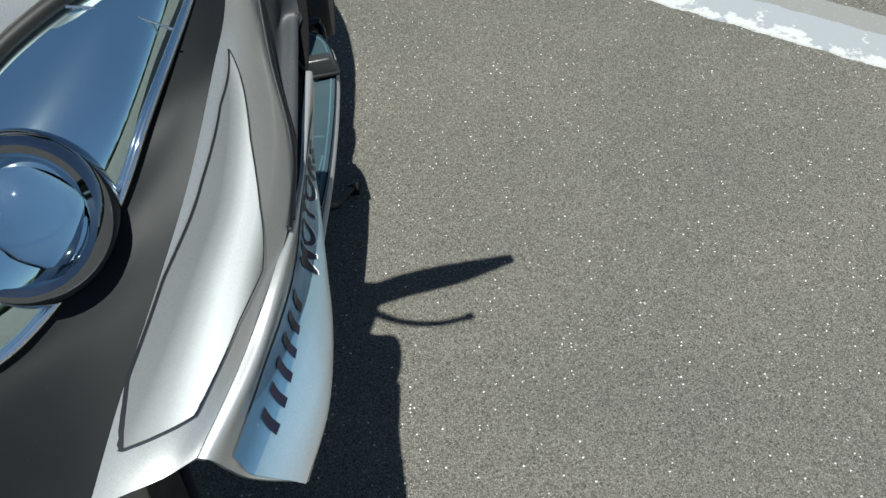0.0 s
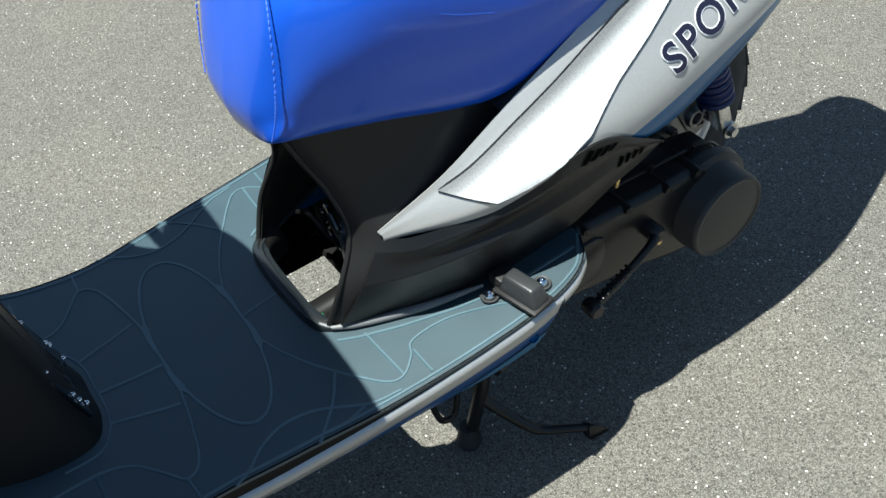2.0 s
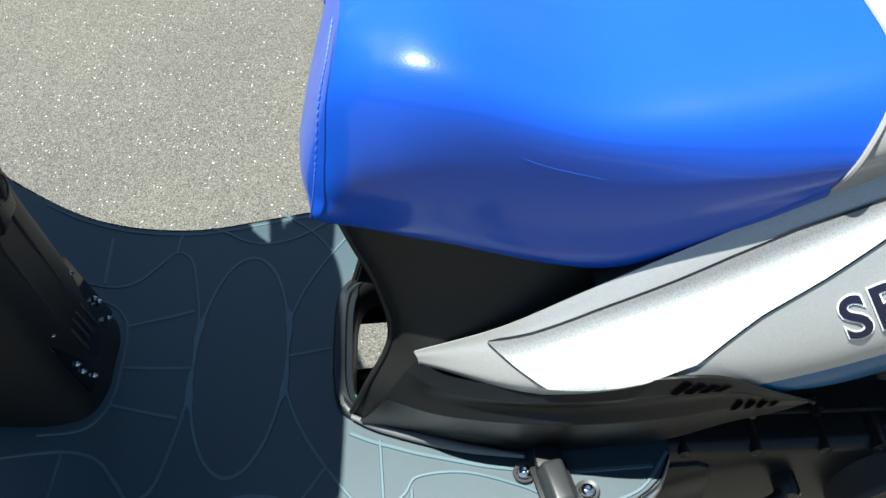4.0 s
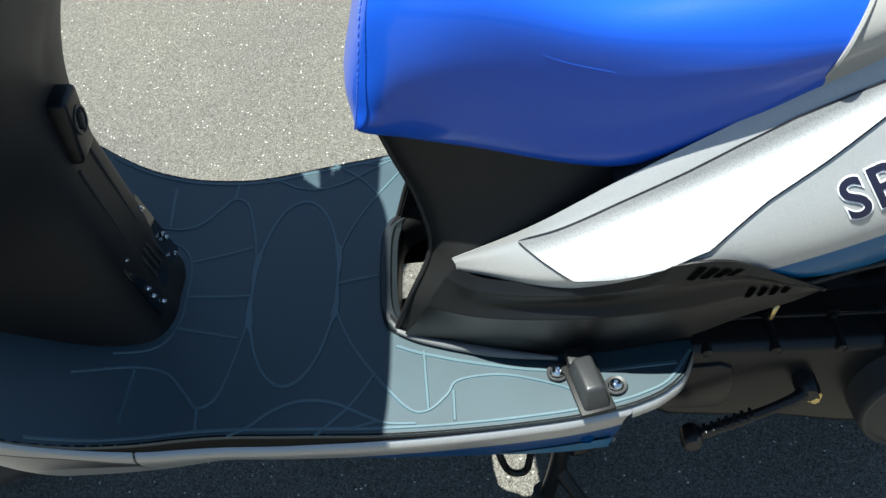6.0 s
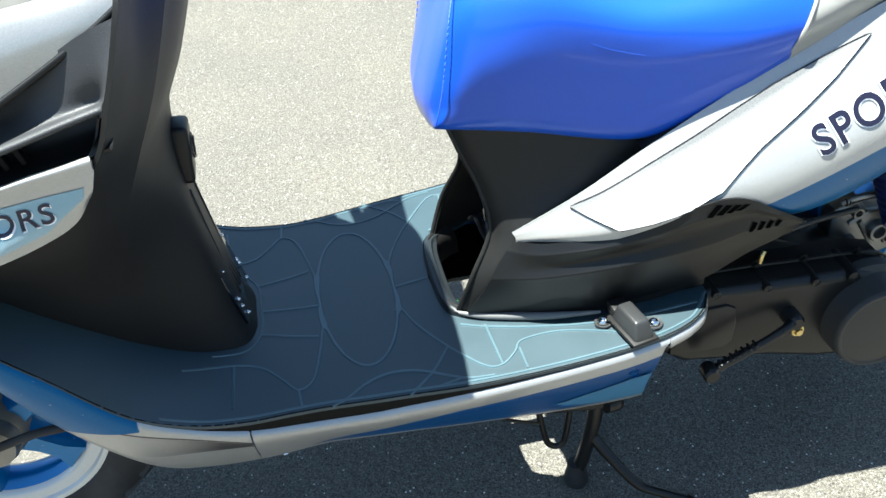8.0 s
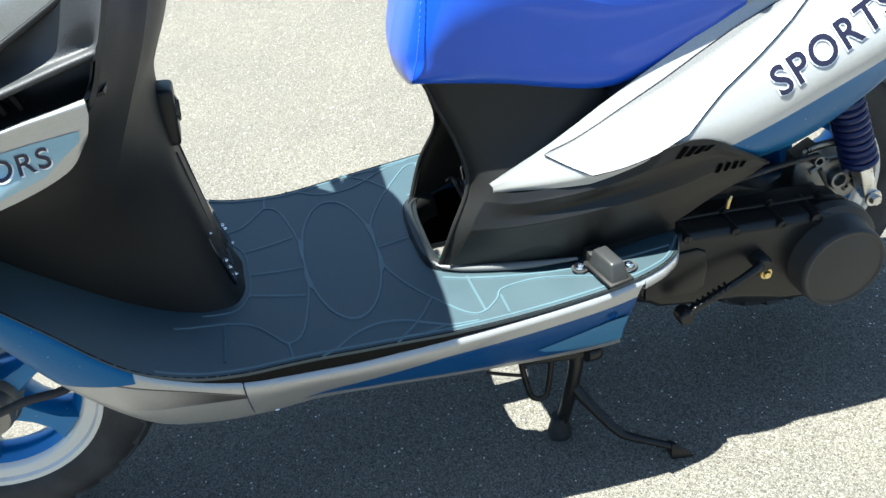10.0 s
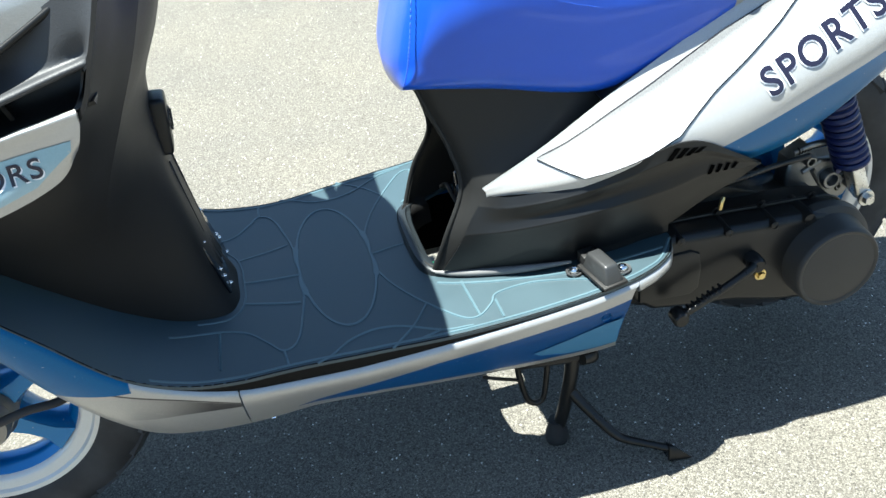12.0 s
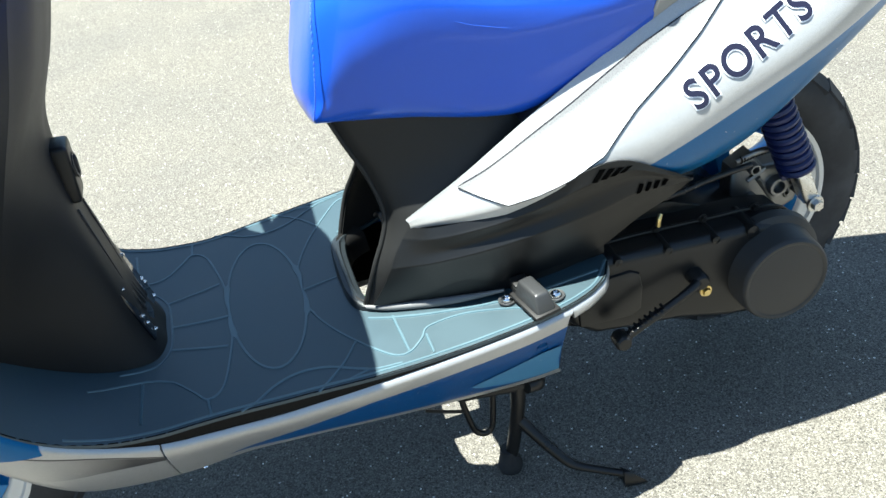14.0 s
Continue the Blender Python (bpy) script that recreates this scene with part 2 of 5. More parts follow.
# near-black that puts the shade of slots and the opening into the colour
M_VOID = plastic("opening_shade", (0.0015, 0.0015, 0.0015), 0.9, 400, 0.0, 0.0, 0.02)
M_COWL = plastic("cowl_plastic", (0.0125, 0.0125, 0.0122), 0.5, 900, 0.2, 0.03, 0.34)
M_SURROUND = plastic("surround_plastic", (0.0070, 0.0078, 0.0088), 0.5, 1400, 0.05, 0.02, 0.2)
M_SATIN = plastic("satin_black_plastic", (0.0056, 0.0060, 0.0065), 0.38, 1200, 0.16, 0.03, 0.36)
M_GREY = plastic("dark_grey_plastic", (0.040, 0.041, 0.042), 0.42)
M_FIN = plastic("fin_plastic", (0.030, 0.032, 0.036), 0.5, 700, 0.45, 0.03, 0.55)
M_LIP = plastic("lip_plastic", (0.014, 0.018, 0.021), 0.4)
M_MAT = plastic("floor_mat_plastic", (0.0165, 0.041, 0.0535), 0.52, 1500, 0.12, 0.04, 0.7, 1.55)
M_RIDGE = plastic("floor_mat_ridge", (0.050, 0.100, 0.122), 0.50, 1500, 0.1, 0.05, 0.8, 1.55)
M_TRIM = plastic("trim_black", (0.005, 0.005, 0.005), 0.5, 900, 0.1, 0.02, 0.1)
M_FLANGE = plastic("flange_plastic", (0.15, 0.15, 0.15), 0.4)
M_BOTTLE = plastic("bottle_plastic", (0.016, 0.024, 0.034), 0.3, 900, 0.05, 0.02, 0.5)
M_CAP = plastic("clutch_cap_plastic", (0.029, 0.028, 0.0265), 0.5, 900, 0.12, 0.03, 0.4)
M_PEG = plastic("grey_peg_rubber", (0.030, 0.031, 0.032), 0.36, 900, 0.15, 0.03, 0.5)
M_SEAT, M_SEAT_GREY = vinyl("blue_vinyl", (0.012, 0.082, 0.52)), vinyl("grey_vinyl", (0.33, 0.32, 0.30))
M_THREAD = flat("blue_thread", (0.06, 0.16, 0.75), 0.6)
M_RUBBER, M_HOSE = rubber(), rubber("black_rubber", (0.015, 0.015, 0.016))
M_CHROME, M_STEEL = metal("chrome", (0.95, 0.96, 0.97), 0.04, 0.03), metal("zinc_steel", (0.62, 0.61, 0.58), 0.3, 0.2)
M_ALLOY, M_CAST = metal("polished_alloy", (0.80, 0.79, 0.76), 0.22, 0.15), metal("cast_alloy", (0.27, 0.27, 0.265), 0.48, 0.2)
M_ENGINE = plastic("black_engine_paint", (0.0105, 0.0103, 0.0100), 0.30, 500, 0.12, 0.04, 0.34)
M_RIM_LIP = paint_coat(Nodes("silver_rim_paint"), (0.66, 0.65, 0.62), 0.15, 0.25, 0.3, 0.2)
M_RIM = paint_coat(Nodes("blue_rim_paint"), (0.004, 0.16, 0.42), 0.2, 0.4, 0.3)
M_SPRING = flat("dark_blue_spring_coat", (0.006, 0.013, 0.075), 0.45)
M_GLOSS = plastic("gloss_black", (0.006, 0.007, 0.010), 0.08, 200, 0.0, 0.0, 0.6)
# chrome coloured blue to deepen the sky reflected in the headlight
M_LAMP = metal("sky_tinted_chrome", (0.70, 0.88, 0.98), 0.04, 0.03)
M_SMOKE = metal("smoked_chrome", (0.26, 0.28, 0.32), 0.05, 0.03)
M_BRASS = metal("yellow_zinc", (0.70, 0.55, 0.25), 0.3)
M_ASPHALT, M_PAINT = asphalt(), worn_paint("worn_road_paint", (0.27, 0.28, 0.295), (0.46, 0.455, 0.44))
M_OLD_PAINT = worn_paint("old_road_paint", (0.205, 0.200, 0.190), (0.23, 0.225, 0.215))
M_LENS, M_BULB = glass("clear_lens"), flat("brown_tinted_reflector", (0.16, 0.07, 0.03), 0.25)
M_LEAF = flat("dark_foliage", (0.045, 0.065, 0.030), 0.8)
M_BROWN = flat("brown_cardboard", (0.075, 0.056, 0.030), 0.8)
M_GREEN = flat("led_green", (0.01, 0.35, 0.12), 0.5)


# ---- mesh tools ----
def spline(pts, n):
    """n + 1 places evenly spread over a smooth curve through pts."""
    p = np.asarray(pts, float)
    if len(p) == 2:
        return p[0] + (p[1] - p[0]) * np.linspace(0, 1, n + 1)[:, None]
    q = np.concatenate([[2 * p[0] - p[1]], p, [2 * p[-1] - p[-2]]])
    s = np.linspace(0, len(p) - 1, n + 1)
    k = np.minimum(s.astype(int), len(p) - 2)
    t = (s - k).reshape(-1, *([1] * (p.ndim - 1)))
    a, b, c, d = q[k], q[k + 1], q[k + 2], q[k + 3]
    return 0.5 * (2 * b + (c - a) * t + (2 * a - 5 * b + 4 * c - d) * t**2 + (3 * b - a - 3 * c + d) * t**3)


def surface(rows, nu, nv):
    """A smooth grid through rows of control places."""
    g = spline(np.asarray(rows, float), nu)
    return np.swapaxes(spline(np.swapaxes(g, 0, 1), nv), 0, 1)


def skin(grid, thick=0.0, closed_u=False, closed_v=False, out=None):
    """A bmesh over a grid; thick: a second sheet that far behind it, with the rim closed."""
    bm = bmesh.new()
    nu, nv = grid.shape[:2]
    du, dv = np.gradient(grid, axis=0), np.gradient(grid, axis=1)
    nor = np.cross(du, dv)
    nor /= np.linalg.norm(nor, axis=2, keepdims=True) + 1e-12
    if out is not None and (nor * np.array(out, float)).sum() < 0:
        nor = -nor
    layers = [grid] + ([grid - nor * thick] if thick else [])
    vs = [[[bm.verts.new(p) for p in row] for row in lay] for lay in layers]
    ru, rv = range(nu if closed_u else nu - 1), range(nv if closed_v else nv - 1)
    for a in ru:
        for b in rv:
            c, d = (a + 1) % nu, (b + 1) % nv
            q = (vs[0][a][b], vs[0][c][b], vs[0][c][d], vs[0][a][d])
            bm.faces.new(q)
            if thick:
                bm.faces.new([vs[1][a][d], vs[1][c][d], vs[1][c][b], vs[1][a][b]])
    if thick:
        f, k = vs
        if not closed_v:
            for a in ru:
                c = (a + 1) % nu
                bm.faces.new([f[c][0], f[a][0], k[a][0], k[c][0]])
                bm.faces.new([f[a][-1], f[c][-1], k[c][-1], k[a][-1]])
        if not closed_u:
            for b in rv:
                d = (b + 1) % nv
                bm.faces.new([f[0][b], f[0][d], k[0][d], k[0][b]])
                bm.faces.new([f[-1][d], f[-1][b], k[-1][b], k[-1][d]])
    bmesh.ops.remove_doubles(bm, verts=bm.verts, dist=1e-6)
    bmesh.ops.recalc_face_normals(bm, faces=bm.faces)
    return bm


def mirrored(bm):
    out = bm.copy()
    bmesh.ops.scale(out, vec=(1, -1, 1), verts=out.verts)
    bmesh.ops.reverse_faces(out, faces=out.faces)
    return out


def part(name, bm, material, parent, label="", smooth=True, keep=False):
    """Links a bmesh as one mesh object under a thing or a part."""
    me = bpy.data.meshes.new(name)
    bm.to_mesh(me)
    if not keep:
        bm.free()
    if smooth:
        me.shade_smooth()
        me.set_sharp_from_angle(angle=radians(42))
    me.materials.append(material)
    ob = new(name, me)
    ob.parent = parent
    if label:
        ob["label"] = label
    return ob


def pair(name, bm, material, parent, label=""):
    """A part on the near side and its mirror image on the far side."""
    other = mirrored(bm)
    one = part(name, bm, material, parent, label)
    two = part(name, other, material, parent, label)
    return one, two


def tube(path, radius, n=12, steps=None, ends=True, squash=1.0):
    """A round bar along a path; radius: one number or one for each control place."""
    path = np.asarray(path, float)
    rad = np.full(len(path), radius) if np.isscalar(radius) else np.asarray(radius, float)
    steps = steps or 6 * (len(path) - 1)
    p, r = spline(path, steps), spline(rad, steps) if len(rad) > 2 else np.linspace(rad[0], rad[-1], steps + 1)
    d = np.gradient(p, axis=0)
    d /= np.linalg.norm(d, axis=1, keepdims=True) + 1e-12
    up = np.array([0, 0, 1.0]) if abs(d[0][2]) < 0.9 else np.array([1.0, 0, 0])
    rings = []
    for k in range(len(p)):
        u = np.cross(up, d[k])
        u /= np.linalg.norm(u)
        up = np.cross(d[k], u)
        ang = np.linspace(0, 2 * np.pi, n, endpoint=False)[:, None]
        rings.append(p[k] + max(r[k], 1e-5) * (np.cos(ang) * u + np.sin(ang) * up * squash))
    bm = skin(np.array(rings), closed_v=True)
    if ends:
        bmesh.ops.holes_fill(bm, edges=[e for e in bm.edges if e.is_boundary], sides=0)
        bmesh.ops.recalc_face_normals(bm, faces=bm.faces)
    return bm


def lathe(profile, n=40, at=(0, 0, 0), axis="y"):
    """A body of revolution; profile: places of (radius, height along the axis)."""
    g = []
    for r, h in profile:
        ring = []
        for k in range(n):
            a = 2 * math.pi * k / n
            c, s = max(r, 1e-5) * math.cos(a), max(r, 1e-5) * math.sin(a)
            ring.append((at[0] + c, at[1] + h, at[2] + s) if axis == "y" else (at[0] + c, at[1] + s, at[2] + h) if axis == "z" else (at[0] + h, at[1] + c, at[2] + s))
        g.append(ring)
    bm = skin(np.array(g, float), closed_v=True)
    return bm


def block(size, m=None, bevel=0.002, seg=2, taper=1.0):
    """A bevelled box; taper: the size of its top against its foot."""
    bm = bmesh.new()
    bmesh.ops.create_cube(bm, size=1.0)
    for v in bm.verts:
        k = taper if v.co.z > 0 else 1.0
        v.co = Vector((v.co.x * size[0] * k, v.co.y * size[1] * k, v.co.z * size[2]))
    if bevel:
        bmesh.ops.bevel(bm, geom=bm.edges, offset=bevel, segments=seg, affect="EDGES", profile=0.5)
    if m is not None:
        bmesh.ops.transform(bm, matrix=m, verts=bm.verts)
    return bm


def slab(outline, y0, y1, bevel=0.004, seg=3):
    """A plate with an outline in the side view (x, z), from y0 to y1, its outer edge rounded."""
    bm = bmesh.new()
    a = [bm.verts.new((x, y0, z)) for x, z in outline]
    b = [bm.verts.new((x, y1, z)) for x, z in outline]
    n = len(outline)
    bm.faces.new(a)
    top = bm.faces.new(b[::-1])
    for k in range(n):
        bm.faces.new((a[k], b[k], b[(k + 1) % n], a[(k + 1) % n]))
    bmesh.ops.recalc_face_normals(bm, faces=bm.faces)
    if bevel:
        bmesh.ops.bevel(bm, geom=list(top.edges), offset=bevel, segments=seg, affect="EDGES", profile=0.5)
    return bm


def bolt(at, radius, way=(0, -1, 0), height=0.006, sides=6):
    """A bolt head with a washer, facing along way."""
    bm = bmesh.new()
    q = Vector(way).to_track_quat("Z", "Y").to_matrix().to_4x4()
    m = Matrix.Translation(at) @ q
    bmesh.ops.create_cone(bm, cap_ends=True, segments=16, radius1=radius * 1.5, radius2=radius * 1.4, depth=height * 0.3, matrix=m @ Matrix.Translation((0, 0, height * 0.15)))
    bmesh.ops.create_cone(bm, cap_ends=True, segments=sides, radius1=radius, radius2=radius * 0.85, depth=height * 0.7, matrix=m @ Matrix.Translation((0, 0, height * 0.65)))
    return bm


class Sheet:
    """A surface that prints and stickers are laid on, found by their place in the side view."""

    def __init__(self, rows):
        self.rows = np.asarray(rows, float)
        self.g = surface(rows, 160, 90)
        du, dv = np.gradient(self.g, axis=0), np.gradient(self.g, axis=1)
        n = np.cross(du, dv)
        n /= np.linalg.norm(n, axis=2, keepdims=True) + 1e-12
        self.n = n * np.where(n[..., 1:2] > 0, -1, 1)
        self.du, self.dv = du, dv

    def lay(self, x, z, lift):
        d = (self.g[..., 0] - x) ** 2 + (self.g[..., 2] - z) ** 2
        i, j = np.unravel_index(np.argmin(d), d.shape)
        p, n = self.g[i, j], self.n[i, j]
        a = np.array([[self.du[i, j][0], self.dv[i, j][0]], [self.du[i, j][2], self.dv[i, j][2]]])
        r = np.array([x - p[0], z - p[2]])
        if abs(np.linalg.det(a)) > 1e-12:
            st = np.clip(np.linalg.solve(a, r), -1.5, 1.5)
            p = p + self.du[i, j] * st[0] + self.dv[i, j] * st[1]
        return Vector(p + n * lift)

    def patch(self, outline, lift, step=0.006):
        """A sticker with an outline in the side view."""
        bm = bmesh.new()
        bm.faces.new([bm.verts.new((x, 0, z)) for x, z in outline])
        xs, zs = [p[0] for p in outline], [p[1] for p in outline]
        for axis, lo, hi in ((0, min(xs), max(xs)), (2, min(zs), max(zs))):
            k = lo + step
            while k < hi:
                co, no = [0, 0, 0], [0, 0, 0]
                co[axis], no[axis] = k, 1
                bmesh.ops.bisect_plane(bm, geom=bm.verts[:] + bm.edges[:] + bm.faces[:], plane_co=co, plane_no=no)
                k += step
        for v in bm.verts:
            v.co = self.lay(v.co.x, v.co.z, lift)
        bmesh.ops.recalc_face_normals(bm, faces=bm.faces)
        return bm


def ribbon(sheet, pts, width, lift, n=60):
    """A printed line along places of the side view."""
    q = np.asarray(pts, float)
    run = np.concatenate([[0], np.cumsum(np.hypot(*np.diff(q, axis=0).T))])
    at = np.linspace(0, run[-1], n + 1)
    p = np.stack([np.interp(at, run, q[:, 0]), np.interp(at, run, q[:, 1])], 1)
    d = np.gradient(p, axis=0)
    d /= np.linalg.norm(d, axis=1, keepdims=True) + 1e-12
    s = np.stack([-d[:, 1], d[:, 0]], 1) * width / 2
    g = np.array([[sheet.lay(*(a + b), lift), sheet.lay(*(a - b), lift)] for a, b in zip(p, s)])
    return skin(g)


def letters(text, fatten=0.0, shear=0.0):
    """The built-in font's outlines as a flat bmesh, one unit high, and their width."""
    cu = bpy.data.curves.new("letters", "FONT")
    cu.body, cu.offset, cu.shear, cu.resolution_u = text, fatten, shear, 5
    cu.space_character = 1.12
    ob = bpy.data.objects.new("letters", cu)
    scene.collection.objects.link(ob)
    me = bpy.data.meshes.new_from_object(ob.evaluated_get(bpy.context.evaluated_depsgraph_get()))
    bpy.data.objects.remove(ob)
    bm = bmesh.new()
    bm.from_mesh(me)
    bpy.data.meshes.remove(me)
    bmesh.ops.remove_doubles(bm, verts=bm.verts, dist=1e-5)
    return bm


def printed(sheet, bm, start, along, height, stretch, lift):
    """Lays flat letters on a sheet: start and direction in the side view."""
    along = Vector(along).normalized()
    up = Vector((-along.y, along.x))
    for axis in (0, 1):
        lo, hi = min(v.co[axis] for v in bm.verts), max(v.co[axis] for v in bm.verts)
        k = lo + 0.15
        while k < hi:
            co, no = [0, 0, 0], [0, 0, 0]
            co[axis], no[axis] = k, 1
            bmesh.ops.bisect_plane(bm, geom=bm.verts[:] + bm.edges[:] + bm.faces[:], plane_co=co, plane_no=no)
            k += 0.15
    for v in bm.verts:
        q = Vector(start) + along * v.co.x * height * stretch + up * v.co.y * height
        v.co = sheet.lay(q.x, q.y, lift)
    bmesh.ops.recalc_face_normals(bm, faces=bm.faces)
    return bm


# ---- ground ----
def ground_sheet():
    bm = bmesh.new()
    bmesh.ops.create_grid(bm, x_segments=60, y_segments=60, size=1.0)
    for v in bm.verts:
        r = max(abs(v.co.x), abs(v.co.y))
        k = (2.5 * r + 1500 * r**6) / max(r, 1e-6)
        v.co = Vector((v.co.x * k, v.co.y * k, 0))
    me = bpy.data.meshes.new("ground")
    bm.to_mesh(me)
    bm.free()
    me.materials.append(M_ASPHALT)
    return tagged(new("ground", me), "aged grey asphalt with pale sparkling stone chips", "asphalt", kind="structure")


ground_sheet()


def road_marking(start, width, high, mat, label, seed):
    """A worn painted line: a thin film with a ragged edge, beginning at start across the stripe."""
    rnd = random.Random(seed)
    a, b = Vector((0.30, -1.55)), Vector((1.75, 0.42))
    d = (b - a).normalized()
    s = Vector((d.y, -d.x))
    bm = bmesh.new()
    n = 500
    rows = []
    for k in range(n + 1):
        p = a + (b - a) * k / n
        e0 = noise.noise(Vector((k * 0.11, 0, 3))) * 0.006 + rnd.uniform(-0.0015, 0.0015)
        e1 = noise.noise(Vector((k * 0.11, 5, 3))) * 0.006 + rnd.uniform(-0.0015, 0.0015)
        q0, q1 = p + s * (start + e0), p + s * (start + width + e1)
        rows.append([bm.verts.new((q.x, q.y, z)) for q, z in ((q0, 0.0), (q0 + s * 0.002, high), (q1 - s * 0.002, high), (q1, 0.0))])
    for r0, r1 in zip(rows, rows[1:]):
        for k in range(3):
            bm.faces.new((r0[k], r0[k + 1], r1[k + 1], r1[k]))
    bmesh.ops.recalc_face_normals(bm, faces=bm.faces)
    me = bpy.data.meshes.new("road_marking")
    bm.to_mesh(me)
    bm.free()
    me.materials.append(mat)
    return tagged(new("road_marking", me), label, "road marking", kind="structure")


road_marking(0.0, 0.105, 0.0025, M_PAINT, "worn white painted line flaking off the asphalt", 4)
road_marking(0.098, 0.075, 0.0012, M_OLD_PAINT, "faded grey older line beside the white one", 9)


def horizon_screen():
    """Unseen distant belt of tree shapes, added to block the pale horizon's light: a thick ring of ragged crowns."""
    rnd = random.Random(9)
    bm = bmesh.new()
    for k in range(230):
        a = 2 * math.pi * k / 230 + rnd.uniform(-.01, .01)
        r = 34 + rnd.uniform(0, 7)
        top = 4.6 + 1.8 * noise.noise(Vector((math.cos(a) * 3, math.sin(a) * 3, 1))) + rnd.uniform(-1.0, 1.0)
        z = rnd.uniform(.25, 1.0) * top
        m = Matrix.Translation((r * math.cos(a), r * math.sin(a), z * .82)) @ Matrix.Rotation(rnd.uniform(0, 6), 4, "Z") @ Matrix.Diagonal((rnd.uniform(1.2, 2.2), rnd.uniform(1.2, 2.2), rnd.uniform(1.1, 1.9), 1))
        for v in bmesh.ops.create_icosphere(bm, subdivisions=2, radius=1.0, matrix=m)["verts"]:
            v.co += Vector((noise.noise(v.co * 1.3), noise.noise(v.co * 1.3 + Vector((7, 0, 0))), noise.noise(v.co * 1.3 + Vector((0, 9, 0))))) * .8
    for k in range(96):
        a = 2 * math.pi * k / 96
        m = Matrix.Translation((37 * math.cos(a), 37 * math.sin(a), 1.7)) @ Matrix.Rotation(a, 4, "Z")
        bmesh.ops.create_cube(bm, size=1.0, matrix=m @ Matrix.Diagonal((1.2, 2.6, 3.4, 1)))
    me = bpy.data.meshes.new("backdrop")
    bm.to_mesh(me)
    bm.free()
    me.materials.append(M_LEAF)
    return tagged(new("backdrop", me), "unseen distant belt of dark green tree shapes added to dim the horizon light", "trees", kind="structure")


horizon_screen()

# ---- scooter ----
scooter = new("scooter")
tagged(scooter, "silver and blue scooter with blue seat parked on asphalt", "motor scooter")

# tail side panels: rows from the pointed front to the rear, each from the top edge down to the flank's foot
TAIL_FRONT = [
    [(.128, -.1035, .4195), (.129, -.1045, .4185), (.130, -.1060, .4168), (.131, -.107, .4145), (.131, -.1075, .4120), (.131, -.1075, .409)],
    [(.197, -.1240, .4675), (.201, -.129, .462), (.206, -.138, .456), (.211, -.148, .447), (.215, -.156, .435), (.219, -.156, .4245)],
    [(.268, -.1255, .5090), (.274, -.134, .500), (.283, -.146, .490), (.293, -.165, .473), (.303, -.177, .453), (.308, -.168, .430)],
    [(.349, -.1255, .5520), (.355, -.134, .5435), (.372, -.157, .513), (.396, -.180, .471), (.418, -.174, .429), (.432, -.140, .398)],
]
TAIL_BACK = [
    [(.444, -.1235, .5955), (.450, -.132, .586), (.466, -.156, .553), (.490, -.183, .504), (.512, -.168, .450), (.522, -.138, .418)],
    [(.550, -.1190, .6360), (.555, -.127, .627), (.568, -.151, .592), (.590, -.177, .545), (.606, -.164, .504), (.611, -.136, .478)],
    [(.690, -.090, .659), (.692, -.105, .668), (.702, -.128, .648), (.716, -.150, .612), (.722, -.140, .568), (.722, -.115, .548)],
    [(.880, -.045, .700), (.890, -.060, .698), (.896, -.074, .684), (.900, -.080, .662), (.900, -.072, .638), (.896, -.050, .626)],
]
TAIL = TAIL_FRONT + TAIL_BACK
tail_sheet = Sheet([row[1:] for row in TAIL])
tail, tail_far = pair("tail_panel", skin(surface(TAIL, 84, 40), 0.003, out=(0, -1, 0)), M_TAIL, scooter, "silver painted tail panel with a blue lower flank")
part("tail_deck", skin(surface([[(p[0], p[1] + .002, p[2] - .003), (p[0], p[1] * .75, p[2] - .002), (p[0], p[1] * .4, p[2] + .004), (p[0], 0, p[2] + .006), (p[0], -p[1] * .4, p[2] + .004), (p[0], -p[1] * .75, p[2] - .002), (p[0], -p[1] - .002, p[2] - .003)] for p in [row[0] for row in TAIL[2:]]], 30, 24), 0.003), M_BLACK, scooter, "black pan between the tail panels")
WEDGE = [(.188, .4545), (.205, .448), (.230, .4385), (.262, .446), (.300, .457), (.335, .470), (.380, .508), (.420, .536), (.460, .566), (.499, .600),
         (.470, .5900), (.445, .5805), (.400, .5620), (.360, .5420), (.322, .5215), (.285, .5025), (.252, .4855), (.220, .4695)]
part("decal", tail_sheet.patch(WEDGE, 0.0022), M_FOIL, tail, "pale silver wedge sticker with a dotted weave")
part("decal_outline", ribbon(tail_sheet, WEDGE + [WEDGE[0]], 0.0029, 0.0014, 140), M_LINE, tail, "thin black outline")
TEXT_WAY = (0.895, 0.446)
part("lettering_outline", printed(tail_sheet, letters("SPORTS 15", 0.046), (.4380, .4950), TEXT_WAY, 0.0405, 1.02, 0.0012), M_WHITE, tail, "white outline of the lettering")
part("lettering", printed(tail_sheet, letters("SPORTS 15", 0.018), (.4380, .4950), TEXT_WAY, 0.0405, 1.02, 0.0018), M_INK, tail, "dark navy lettering reading SPORTS 15")

